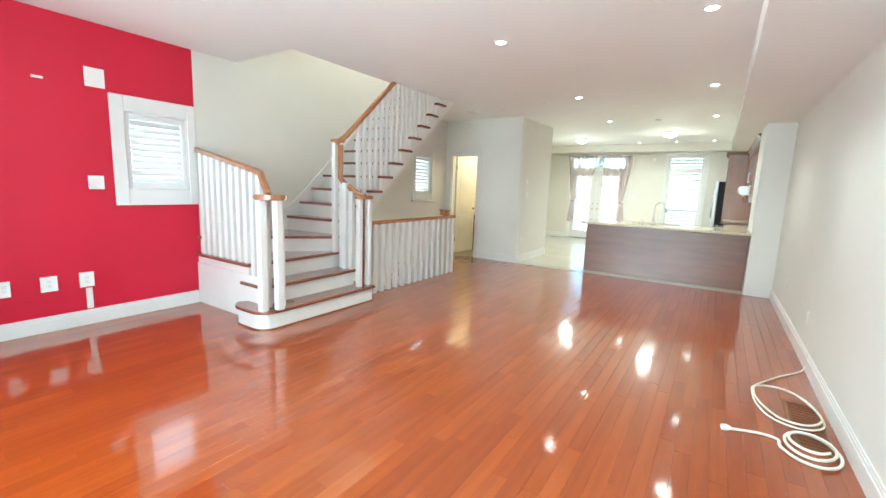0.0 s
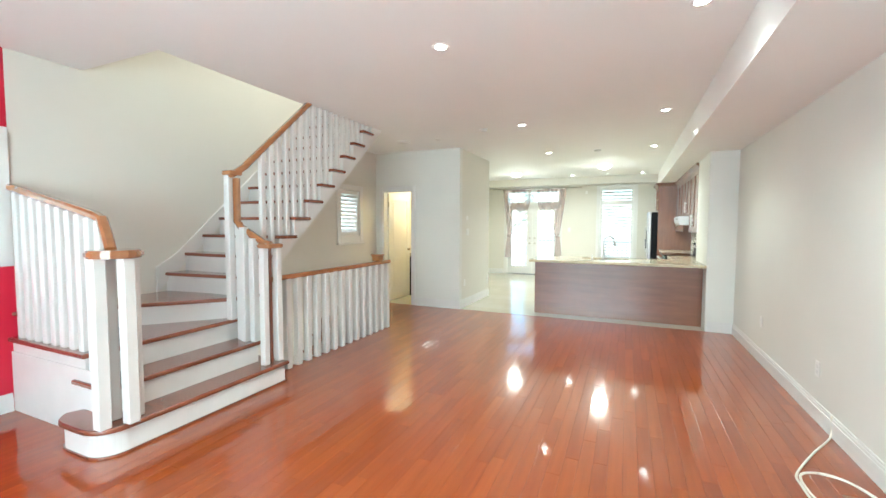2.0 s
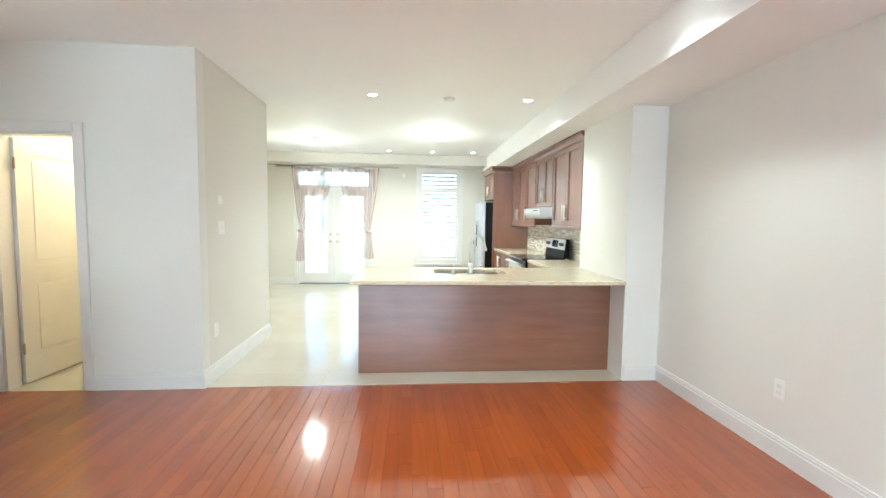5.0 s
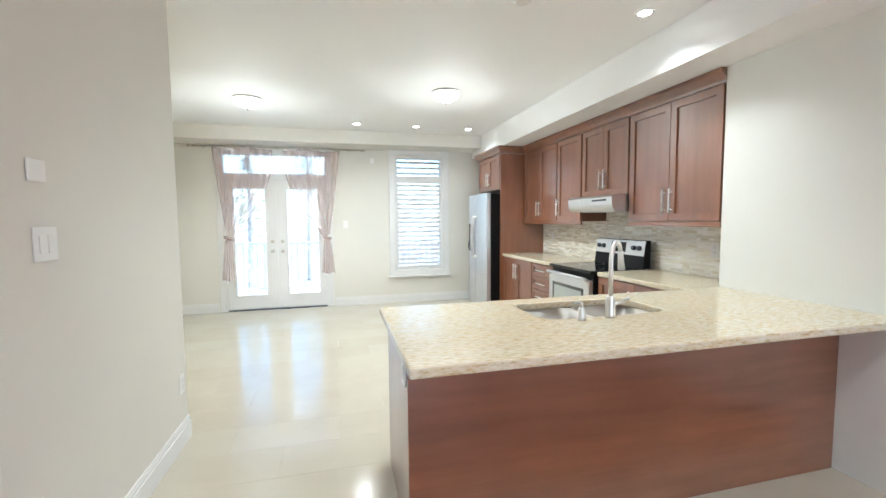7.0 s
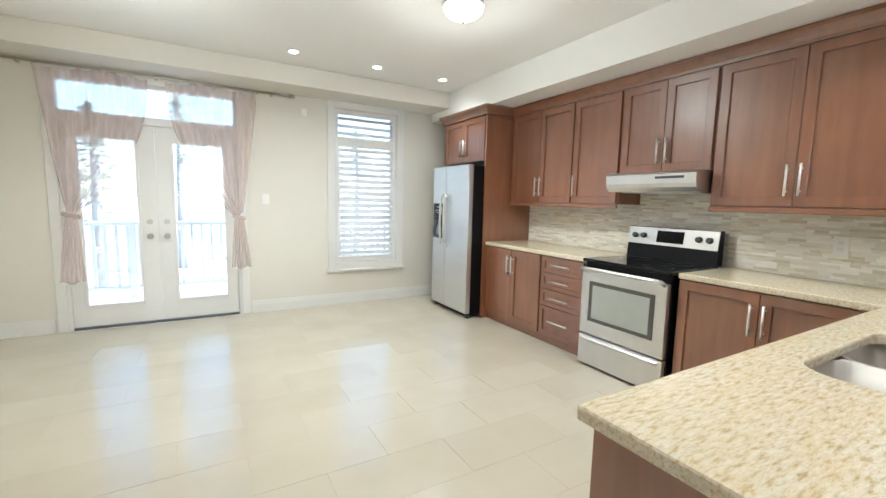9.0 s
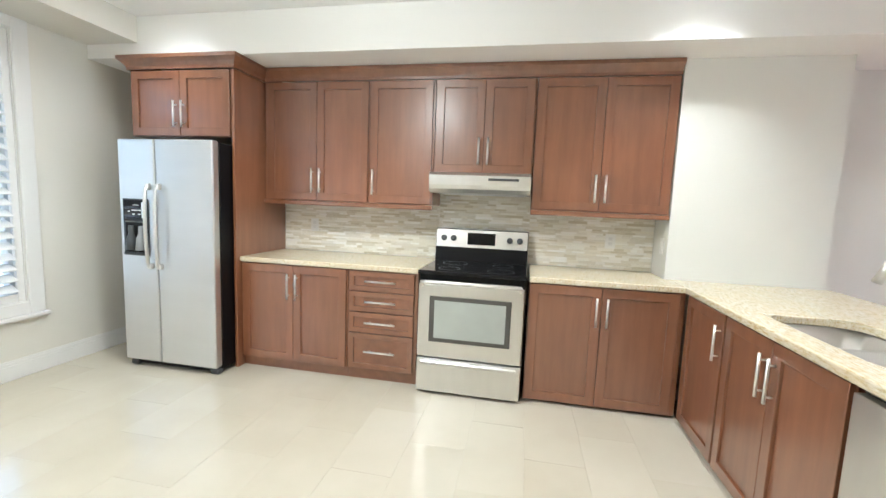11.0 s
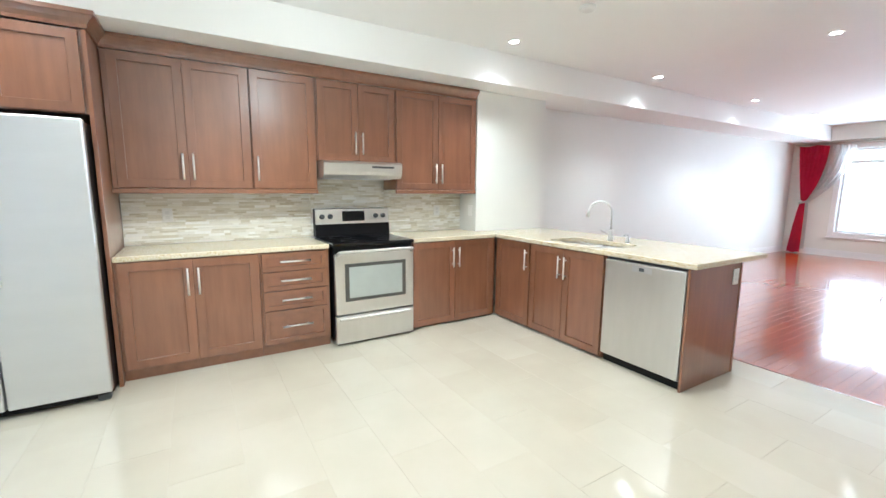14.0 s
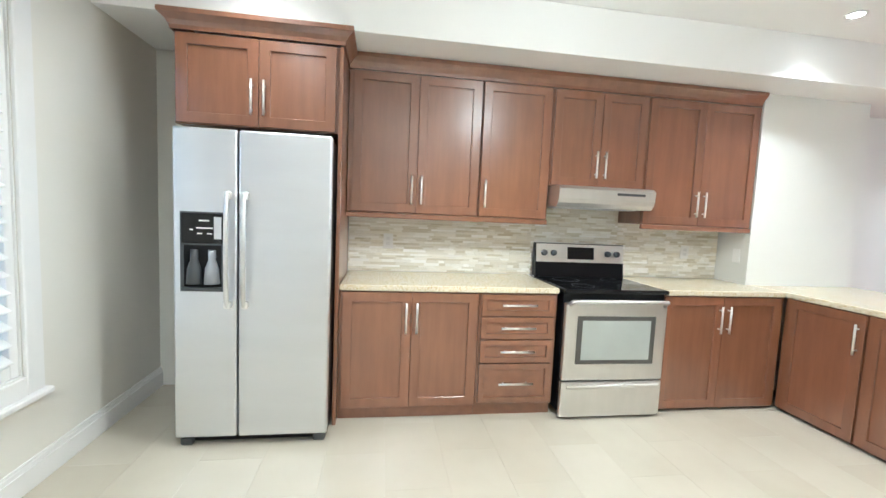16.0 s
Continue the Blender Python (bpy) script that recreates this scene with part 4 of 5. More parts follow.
for x0, x1 in ((S0 - 0.005, SM - 0.012), (SM + 0.012, S1 + 0.005)):
    bm = bmesh.new()
    n = 6
    def loop(gr, z, rr):
        out = []
        for sx, sy in ((1, 1), (-1, 1), (-1, -1), (1, -1)):
            for k in range(n):
                a = math.atan2(sy, sx) - radians(45) + radians(90) * k / (n - 1)
                cx, cy = (x0 + x1) / 2 + sx * ((x1 - x0) / 2 - gr - rr), 8.0825 + sy * (0.2025 - gr - rr)
                out.append(bm.verts.new((cx + rr * math.cos(a), cy + rr * math.sin(a), z)))
        return out
    rings = [loop(-0.012, 0.869, 0.07), loop(0.0, 0.869, 0.065), loop(0.006, 0.75, 0.06), loop(0.03, 0.715, 0.05), loop(0.09, 0.71, 0.03)]
    for s, e in zip(rings, rings[1:]):
        for k in range(len(s)):
            f = bm.faces.new((s[k], s[(k + 1) % len(s)], e[(k + 1) % len(s)], e[k]))
            f.smooth = True
    bm.faces.new(rings[-1])
    bowl = part("bowl", bm, SINK_STEEL, sink)
    part("drain", disc(bmesh.new(), ((x0 + x1) / 2, 8.0825, 0.711), 0.045, 0.004, 20), CHROME, bowl)
part("divider", boxed(SM - 0.0105, T0, 0.76, SM + 0.0105, T1, 0.8685, bev=0.004), SINK_STEEL, sink)

fau = thing("kitchen_faucet", (-0.90, 7.85, 0.91), "tall brushed steel pull-down gooseneck faucet", "faucet")
part("base", tube(bmesh.new(), [(-0.90, 7.85, 0.911), (-0.90, 7.85, 0.93), (-0.90, 7.85, 1.00), (-0.90, 7.85, 1.02)], [0.027, 0.025, 0.022, 0.016], 18), STEEL_SOFT, fau)
AX, AY = 0.77, 0.64
arc = [(-0.90, 7.85, 1.01), (-0.90, 7.85, 1.15)] + [(-0.90 + AX * 0.1 * (1 - math.cos(radians(a))), 7.85 + AY * 0.1 * (1 - math.cos(radians(a))), 1.18 + 0.10 * math.sin(radians(a))) for a in range(0, 165, 15)]
part("spout", tube(bmesh.new(), arc, 0.0115, 14), STEEL_SOFT, fau)
e = Vector(arc[-1])
part("spray_head", tube(bmesh.new(), [e, e + Vector((AX * 0.012, AY * 0.012, -0.045)), e + Vector((AX * 0.03, AY * 0.03, -0.10))], [0.0145, 0.016, 0.019], 14), STEEL_SOFT, fau)
part("lever", tube(bmesh.new(), [(-0.878, 7.85, 0.975), (-0.85, 7.85, 0.98), (-0.79, 7.85, 1.00)], [0.009, 0.007, 0.006], 10), STEEL_SOFT, fau)
soap = thing("soap_dispenser", (-1.07, 7.835, 0.91), "small steel soap pump beside the sink", "dispenser")
part("body", tube(bmesh.new(), [(-1.07, 7.835, 0.911), (-1.07, 7.835, 0.925), (-1.07, 7.835, 0.96), (-1.07, 7.835, 0.975)], [0.022, 0.018, 0.016, 0.012], 16), STEEL_SOFT, soap)
part("nozzle", tube(bmesh.new(), [(-1.07, 7.835, 0.975), (-1.07, 7.835, 0.99), (-1.07, 7.865, 0.99), (-1.07, 7.895, 0.982)], [0.01, 0.01, 0.007, 0.005], 10), STEEL_SOFT, soap)

# refrigerator
fr = thing("refrigerator", (0.3, 12.13, 0), "stainless steel side-by-side refrigerator with black sides", "refrigerator")
part("body", boxed(-0.03, 11.725, 0.03, 0.72, 12.545, 1.775, bev=0.006), BLACK, fr)
for nm, y0, y1 in (("door", 11.722, 12.214), ("freezer_door", 12.222, 12.548)):
    dr = part(nm, boxed(-0.105, y0, 0.058, -0.035, y1, 1.785, bev=0.012, seg=3), STEEL, fr)
    hy = 12.175 if nm == "door" else 12.262
    bm = tube(bmesh.new(), [(-0.104, hy, 0.815), (-0.135, hy, 0.822), (-0.150, hy, 0.86), (-0.158, hy, 1.0), (-0.160, hy, 1.13), (-0.158, hy, 1.27), (-0.150, hy, 1.40), (-0.135, hy, 1.438), (-0.104, hy, 1.445)], 0.013, 12)
    h = part("handle", bm, STEEL_SOFT, dr, "long bowed steel handle")
    for z in (0.83, 1.43):
        part("handle_end", boxed(-0.146, hy - 0.019, z - 0.022, -0.1055, hy + 0.019, z + 0.022, bev=0.009, seg=2), HANDLE, h)
    if nm == "freezer_door":
        disp = part("ice_dispenser", cells(bmesh.new(), 12.283, 12.508, 0.90, 1.336, [(12.300, 12.491, 0.925, 1.155)], lambda m, a, b, c, d: box(m, -0.113, a, c, -0.1055, b, d)), GREY_PLASTIC, dr, "dark framed water and ice dispenser")
        part("cavity", boxed(-0.1085, 12.300, 0.925, -0.1055, 12.491, 1.155), BLACK, disp, "black recess")
        bm = boxed(-0.1165, 12.290, 1.165, -0.1132, 12.500, 1.328, bev=0.001)
        part("control_panel", bm, BLACK_GLASS, disp)
        bm = bmesh.new()
        for y0, z0, w in ((12.36, 1.285, 0.05), (12.34, 1.245, 0.085), (12.345, 1.215, 0.025), (12.395, 1.215, 0.025), (12.44, 1.235, 0.018)):
            box(bm, -0.1178, y0, z0, -0.1166, y0 + w, z0 + 0.007)
        part("control_marks", bm, PLATE, disp)
        part("display", boxed(-0.1178, 12.297, 1.19, -0.1166, 12.335, 1.31), STEEL, disp)
        for y0, m in ((12.435, GREY_PLASTIC), (12.345, MID_GREY)):
            bm = tube(bmesh.new(), [(-0.118, y0, 0.945), (-0.118, y0, 1.03), (-0.116, y0, 1.075), (-0.1165, y0, 1.09), (-0.1165, y0, 1.13)], [0.040, 0.034, 0.018, 0.020, 0.018], 14)
            part("lever", bm, m, disp)
        part("drip_tray", boxed(-0.128, 12.292, 0.905, -0.1132, 12.50, 0.925, bev=0.003), GREY_PLASTIC, disp)
bm = boxed(-0.05, 11.74, 0.012, -0.02, 12.53, 0.052)
part("base_grille", bm, BLACK, fr)
for y in (11.77, 12.50):
    part("foot", boxed(-0.075, y - 0.035, 0.0, 0.0, y + 0.035, 0.045, bev=0.008), GREY_PLASTIC, fr)

fr.location.x -= 0.018

# range
rg = thing("kitchen_range", (0.4, 9.81, 0), "freestanding stainless steel electric range with black glass top", "stove")
part("body", boxed(0.125, 9.437, 0.05, 0.74, 10.193, 0.885, bev=0.003), BLACK, rg)
part("cooktop", boxed(0.085, 9.43, 0.886, 0.69, 10.20, 0.915, bev=0.008, seg=2), BLACK_GLASS, rg)
for x, y, r in ((0.24, 9.62, 0.10), (0.24, 10.00, 0.08), (0.52, 9.62, 0.08), (0.52, 10.00, 0.10)):
    bm = bmesh.new()
    rings = [[bm.verts.new((x + rr * math.cos(6.28319 * k / 32), y + rr * math.sin(6.28319 * k / 32), 0.9156)) for k in range(32)] for rr in (r, r - 0.004)]
    for k in range(32):
        bm.faces.new((rings[0][k], rings[0][(k + 1) % 32], rings[1][(k + 1) % 32], rings[1][k]))
    part("burner_ring", bm, GREY_PLASTIC, rg)
od = part("oven_door", boxed(0.078, 9.440, 0.282, 0.124, 10.190, 0.822, bev=0.010, seg=2), STEEL_SOFT, rg)
part("window_border", boxed(0.0745, 9.525, 0.40, 0.0778, 10.105, 0.735, bev=0.0015), OVEN_FRAME, od)
part("oven_window", boxed(0.072, 9.562, 0.43, 0.0744, 10.068, 0.705), OVEN_GLASS_SHEEN, od)
bm = tube(bmesh.new(), [(0.085, 9.465, 0.812), (0.045, 9.47, 0.838), (0.032, 9.52, 0.842), (0.032, 10.11, 0.842), (0.045, 10.16, 0.838), (0.085, 10.165, 0.812)], 0.016, 12)
part("handle", bm, STEEL_SOFT, od)
wd = part("warming_drawer", boxed(0.080, 9.440, 0.022, 0.124, 10.190, 0.272, bev=0.008, seg=2), STEEL_SOFT, rg)
part("drawer_lip", boxed(0.062, 9.47, 0.228, 0.0805, 10.16, 0.256, bev=0.007), STEEL_SOFT, wd)
bm = bmesh.new()
bk = part("backguard", side_board_y(bm, 9.432, 10.198, ((0.655, 0.916), (0.74, 0.916), (0.74, 1.185), (0.69, 1.185))), BLACK, rg)
bm = side_board_y(bmesh.new(), 9.436, 10.194, ((0.663, 1.035), (0.675, 1.035), (0.695, 1.18), (0.683, 1.18)))
cp = part("control_panel", bm, STEEL_SOFT, rg)
part("display", side_board_y(bmesh.new(), 9.70, 9.93, ((0.6635, 1.06), (0.667, 1.06), (0.681, 1.158), (0.6775, 1.158))), BLACK_GLASS, cp)
for y in (9.50, 9.58, 10.05, 10.13):
    part("knob", tube(bmesh.new(), [(0.674, y, 1.108), (0.650, y, 1.111), (0.646, y, 1.1115)], [0.026, 0.022, 0.014], 16), GREY_PLASTIC, cp)
for y in (9.48, 10.15):
    part("foot", disc(bmesh.new(), (0.15, y, 0.0), 0.018, 0.05, 12), BLACK, rg)

rg.location.x -= 0.035

# hood
hd = thing("range_hood", (0.5, 9.82, 1.5), "slim stainless steel under-cabinet range hood", "hood")
bm = side_board_y(bmesh.new(), 9.445, 10.195, ((0.275, 1.535), (0.27, 1.605), (0.30, 1.628), (0.766, 1.628), (0.766, 1.475), (0.31, 1.475), (0.285, 1.505)))
part("canopy", bm, STEEL_SOFT, hd)
part("control_strip", boxed(0.2665, 9.53, 1.570, 0.2725, 9.75, 1.588, bev=0.001), GREY_PLASTIC, hd)
for y in (9.56, 10.08):
    part("light_lens", disc(bmesh.new(), (0.40, y, 1.4665), 0.035, 0.003, 18), PLATE, hd)
part("filter", boxed(0.44, 9.49, 1.469, 0.72, 10.15, 1.4745), STEEL, hd)


# ---- lamps ----
def pot_light(x, y, z=H, watts=15.0, cone=122):
    t = thing("recessed_light", (x, y, z - 0.02), "small white recessed ceiling light, switched on", "lamp", "recessed lights")
    bm = bmesh.new()
    rings = [[bm.verts.new((x + r * math.cos(6.28319 * k / 24), y + r * math.sin(6.28319 * k / 24), zz)) for k in range(24)] for r, zz in ((0.062, z - 0.0005), (0.060, z - 0.006), (0.046, z - 0.007), (0.040, z - 0.003))]
    for s, e in zip(rings, rings[1:]):
        for k in range(24):
            bm.faces.new((s[k], s[(k + 1) % 24], e[(k + 1) % 24], e[k]))
    bmesh.ops.recalc_face_normals(bm, faces=bm.faces)
    part("trim_ring", bm, TRIM, t)
    part("bulb", disc(bmesh.new(), (x, y, z - 0.0035), 0.040, 0.0025, 20), LAMP, t)
    data = bpy.data.lights.new("recessed_light_beam", "SPOT")
    data.energy, data.spot_size, data.spot_blend, data.shadow_soft_size, data.color = watts * POT, radians(cone), 1.0, 0.08, (1.0, 0.93, 0.83)
    ob = new("recessed_light_beam", data)
    ob.matrix_world = look((x, y, z - 0.03), (x, y, 0))


for x, y in ((-0.20, 8.50), (-1.90, 8.50), (-0.20, 6.20), (-1.86, 6.27), (-0.20, 3.72), (-1.86, 3.68), (-0.18, 1.40), (-1.86, 1.40), (-1.91, 12.13), (-1.06, 12.13), (-0.26, 12.13)):
    pot_light(x, y, watts=5.0 if y > 12 else 15.0, cone=150 if y > 12 else 122)


def dome_light(x, y):
    t = thing("ceiling_light", (x, y, H - 0.1), "round frosted glass flush ceiling light, switched on", "lamp", "flush ceiling lights")
    part("base_plate", disc(bmesh.new(), (x, y, H - 0.018), 0.15, 0.0175, 32), TRIM, t)
    bm = tube(bmesh.new(), [(x, y, H - 0.019), (x, y, H - 0.045), (x, y, H - 0.075), (x, y, H - 0.098), (x, y, H - 0.108)], [0.145, 0.138, 0.108, 0.06, 0.015], 32)
    part("shade", bm, DOME, t, "glowing frosted glass bowl")
    part("finial", tube(bmesh.new(), [(x, y, H - 0.108), (x, y, H - 0.122), (x, y, H - 0.13)], [0.012, 0.010, 0.004], 12), ROD, t)
    for kind, watts, cone in (("SPOT", 27.0, 168), ("POINT", 3.5, 0)):
        data = bpy.data.lights.new("ceiling_light_bulb", kind)
        data.energy, data.shadow_soft_size, data.color = watts * BULB, 0.15, (1.0, 0.93, 0.82)
        if cone:
            data.spot_size, data.spot_blend = radians(cone), 0.8
        ob = new("ceiling_light_bulb", data)
        ob.matrix_world = look((x, y, H - 0.30), (x, y, 0))


dome_light(-3.14, 11.15)
dome_light(-1.05, 10.45)
# unseen lamp added to brighten the powder room behind its door
data = bpy.data.lights.new("powder_room_fill", "POINT")
data.energy, data.shadow_soft_size, data.color = 7.0, 0.1, (1.0, 0.88, 0.68)
new("powder_room_fill", data).location = (-4.0, 8.4, 2.45)
# unseen lamp added in mid-air for the light coming up the basement stairs
data = bpy.data.lights.new("basement_stair_fill", "POINT")
data.energy, data.shadow_soft_size, data.color = 5.0, 0.15, (1.0, 0.93, 0.82)
new("basement_stair_fill", data).location = (-4.2, 4.3, -0.9)

# ---- small fixtures ----
def wall_plate(name, label, axis, wall, room, u, z, w=0.075, h=0.118, kind="outlet"):
    def B(bm, a, b, d0, d1, c, e, bev=0.002):
        p, q = wall + room * d0, wall + room * d1
        return box(bm, p, a, c, q, b, e, bev) if axis == "x" else box(bm, a, p, c, b, q, e, bev)
    t = thing(name, (wall, u, z) if axis == "x" else (u, wall, z), label, "wall plate", "wall plates")
    part("plate", B(bmesh.new(), u - w / 2, u + w / 2, 0.0008, 0.007, z - h / 2, z + h / 2), PLATE, t)
    n = max(1, round(w / 0.075)) if kind == "switch" else 1
    for k in range(n):
        c = u + (k - (n - 1) / 2) * 0.046
        if kind == "switch":
            part("rocker", B(bmesh.new(), c - 0.016, c + 0.016, 0.007, 0.011, z - 0.033, z + 0.033), PLATE, t)
        elif kind == "outlet":
            for dz in (-0.02, 0.02):
                part("socket", B(bmesh.new(), c - 0.015, c + 0.015, 0.007, 0.009, z + dz - 0.013, z + dz + 0.013), TRIM, t)
    return t


wall_plate("wall_outlet", "white double wall outlet", "x", XR, -1, 6.19, 0.43)
wall_plate("wall_outlet", "white wall outlet near the cables", "x", XR, -1, 4.75, 0.38)
wall_plate("wall_outlet", "white wall outlet near the floor", "x", -3.19, 1, 7.66, 0.43)
wall_plate("wall_outlet", "white wall outlet near the floor", "x", -3.19, 1, 8.96, 0.38)
wall_plate("light_switch", "white double light switch on the passage wall", "x", -3.19, 1, 7.80, 1.33, w=0.12, kind="switch")
wall_plate("thermostat", "small white thermostat on the passage wall", "x", -3.19, 1, 7.78, 1.58, w=0.09, h=0.075, kind="blank")
wall_plate("light_switch", "white light switch beside the garden doors", "y", YB, -1, -2.08, 1.34, kind="switch")
wall_plate("alarm_sensor", "small white sensor high on the wall", "y", YB, -1, -1.63, 2.38, w=0.06, h=0.085, kind="blank")
wall_plate("wall_outlet", "white wall outlet on the mosaic backsplash", "x", XR - 0.012, -1, 11.38, 1.15)
wall_plate("wall_outlet", "white wall outlet on the mosaic backsplash", "x", XR - 0.012, -1, 8.78, 1.14, w=0.08)
wall_plate("light_switch", "white light switch on the boxed-out wall", "y", 8.45, 1, 0.55, 1.14, kind="switch")
wall_plate("wall_outlet", "white outlet on the peninsula end panel", "x", -1.945, -1, 7.795, 0.76)
wall_plate("blank_plate", "white blank cover plate high on the red wall", "x", XL, 1, 1.52, 2.28, w=0.15, h=0.17, kind="blank")
wall_plate("blank_plate", "white cover plate on the red wall", "x", XL, 1, 1.47, 1.335, w=0.12, h=0.125, kind="switch")
wall_plate("wall_outlet", "white outlet low on the red wall", "x", XL, 1, 1.335, 0.43, w=0.11, h=0.14)
wall_plate("wall_outlet", "white outlet low on the red wall", "x", XL, 1, 1.07, 0.43, w=0.115, h=0.135)
wall_plate("wall_outlet", "white outlet low on the red wall", "x", XL, 1, 0.79, 0.43, w=0.075, h=0.135)
wall_plate("wall_bracket", "small white bracket high on the red wall", "x", XL, 1, 1.13, 2.20, w=0.075, h=0.022, kind="blank")
wall_plate("cord_cover", "pale cord cover below an outlet on the red wall", "x", XL, 1, 1.345, 0.25, w=0.05, h=0.2, kind="blank")
vt = thing("ceiling_vent", (-3.85, 6.64, H), "round white ceiling air vent", "vent")
part("vent_ring", tube(bmesh.new(), [(-3.85, 6.64, H - 0.001), (-3.85, 6.64, H - 0.012), (-3.85, 6.64, H - 0.022)], [0.11, 0.10, 0.06], 24), TRIM, vt)
sm = thing("smoke_detector", (-1.07, 8.52, H), "round white ceiling detector", "smoke detector")
part("cover", tube(bmesh.new(), [(-1.07, 8.52, H - 0.001), (-1.07, 8.52, H - 0.02), (-1.07, 8.52, H - 0.032)], [0.062, 0.060, 0.04], 24), TRIM, sm)

sd = thing("smoke_detector", (-2.40, 6.30, H), "round white ceiling detector", "smoke detector")
part("cover", tube(bmesh.new(), [(-2.40, 6.30, H - 0.001), (-2.40, 6.30, H - 0.02), (-2.40, 6.30, H - 0.03)], [0.055, 0.053, 0.035], 24), TRIM, sd)
sp = thing("sprinkler_cover", (-3.26, 6.68, H), "small flat white cap on the ceiling", "cover plate")
part("cap", tube(bmesh.new(), [(-3.26, 6.68, H - 0.001), (-3.26, 6.68, H - 0.008)], [0.04, 0.038], 20), TRIM, sp)

# floor register and coiled cables beside the wall
rgv = thing("floor_register", (0.62, 3.3, 0), "brown metal floor register with open louvres", "vent")
bm = bmesh.new()
for a, b, c, d in ((0.53, 0.55, 2.98, 3.66), (0.69, 0.71, 2.98, 3.66), (0.55, 0.69, 2.98, 3.0), (0.55, 0.69, 3.64, 3.66)):
    box(bm, a, c, 0.0, b, d, 0.006, 0.002)
part("frame", bm, BRASS_VENT, rgv)
part("damper", boxed(0.55, 3.0, 0.0, 0.69, 3.64, 0.0015), SUBFLOOR, rgv)
for k in range(15):
    part("louvre", boxed(0.55, 3.02 + 0.042 * k, 0.0016, 0.69, 3.035 + 0.042 * k, 0.005), BRASS_VENT, rgv)


def coil(name, label, pts, r):
    """A loose cable through a few guide points, smoothed."""
    P = [Vector(p) for p in pts]
    out = []
    for i in range(len(P) - 1):
        a, b, c, d = P[max(i - 1, 0)], P[i], P[i + 1], P[min(i + 2, len(P) - 1)]
        for k in range(6):
            t = k / 6
            out.append(0.5 * (2 * b + (c - a) * t + (2 * a - 5 * b + 4 * c - d) * t * t + (3 * b - a - 3 * c + d) * t ** 3))
    out.append(P[-1])
    return tagged(part(name, tube(bmesh.new(), out, r, 8), CABLE), label, "cable", "loose cables")


pts = [(0.758, 4.46, 0.14), (0.735, 4.40, 0.012), (0.56, 4.12, 0.010), (0.38, 3.80, 0.010)]
for k in range(17):
    a = radians(160 + k * 42)
    s = 1 - 0.10 * (k > 8)
    pts.append((0.53 + 0.185 * s * math.cos(a) + 0.012 * math.sin(k * 2.1), 3.52 + 0.30 * s * math.sin(a) - 0.05 * math.cos(a), 0.010 + 0.0016 * k))
coil("coiled_cable", "cream cable lying in loose loops from the wall", pts, 0.0065)
pts = [(0.20, 2.95, 0.012), (0.34, 3.00, 0.012), (0.44, 2.99, 0.014)]
for k in range(22):
    a = radians(200 + k * 40)
    pts.append((0.585 + (0.145 - 0.003 * k) * math.cos(a) + 0.006 * math.sin(k), 2.97 + (0.19 - 0.004 * k) * math.sin(a), 0.014 + 0.0022 * k))
cb = coil("coiled_cable", "tight coil of cream cable with a white plug", pts, 0.008)
part("plug", tube(bmesh.new(), [(0.21, 2.955, 0.016), (0.19, 2.945, 0.018), (0.165, 2.935, 0.018)], [0.012, 0.02, 0.016], 12), PLATE, cb, "white plug")


# ---- curtains ----
def tied_curtain(name, label, material, y, top0, top1, tie_x, tie_z, z_top, z_bot, w_bot, depth=0.06, folds=6, room=-1, lean=0.0):
    """A cloth panel gathered to one side: full at the top, narrow at the tie, flared below."""
    bm = bmesh.new()
    nu, nv = 60, 44
    grid = []
    for j in range(nv + 1):
        v = j / nv
        z = z_top + (z_bot - z_top) * v
        if z > tie_z:
            f = (z_top - z) / (z_top - tie_z)
            near, far = (top0, top1) if abs(top0 - tie_x) < abs(top1 - tie_x) else (top1, top0)
            s = 1 if far > near else -1
            e0 = near + (tie_x - s * 0.035 - near) * f ** 1.15
            e1 = far + (tie_x + s * 0.035 - far) * f ** 2.2
        else:
            f = (tie_z - z) / (tie_z - z_bot)
            s = 1
            e0, e1 = tie_x + lean * f - 0.035 - (w_bot / 2 - 0.035) * f ** 0.6, tie_x + lean * f + 0.035 + (w_bot / 2 - 0.035) * f ** 0.6
        amp = depth * (0.25 + 0.75 * min(1.0, abs(e1 - e0) / abs(top1 - top0) + 0.3))
        row = []
        for i in range(nu + 1):
            u = i / nu
            wob = math.sin(u * folds * 6.28319 + 1.7 * noise.noise((u * 2, v * 2, top0))) * amp * 0.5
            row.append(bm.verts.new((e0 + (e1 - e0) * u, y + room * (0.03 + wob), z + 0.012 * math.sin(u * 9 + z))))
        grid.append(row)
    for a, b in zip(grid, grid[1:]):
        for i in range(nu):
            f = bm.faces.new((a[i], a[i + 1], b[i + 1], b[i]))
            f.smooth = True
    t = thing(name, (tie_x, y, z_bot), label, "curtain", "tied curtains")
    part("cloth", bm, material, t)
    part("tie", tube(bmesh.new(), [(tie_x - 0.055, y + room * 0.03, tie_z + 0.015), (tie_x - 0.02, y + room * 0.075, tie_z), (tie_x + 0.02, y + room * 0.075, tie_z - 0.01), (tie_x + 0.055, y + room * 0.03, tie_z - 0.02)], 0.022, 10), WHITE_VOILE if material is RED_VOILE else material, t)
    return t


tied_curtain("sheer_curtain", "sheer dusty pink curtain tied beside the garden door", VOILE, YB - 0.075, -3.99, -3.15, -3.80, 1.15, 2.50, 0.50, 0.20, lean=-0.02)
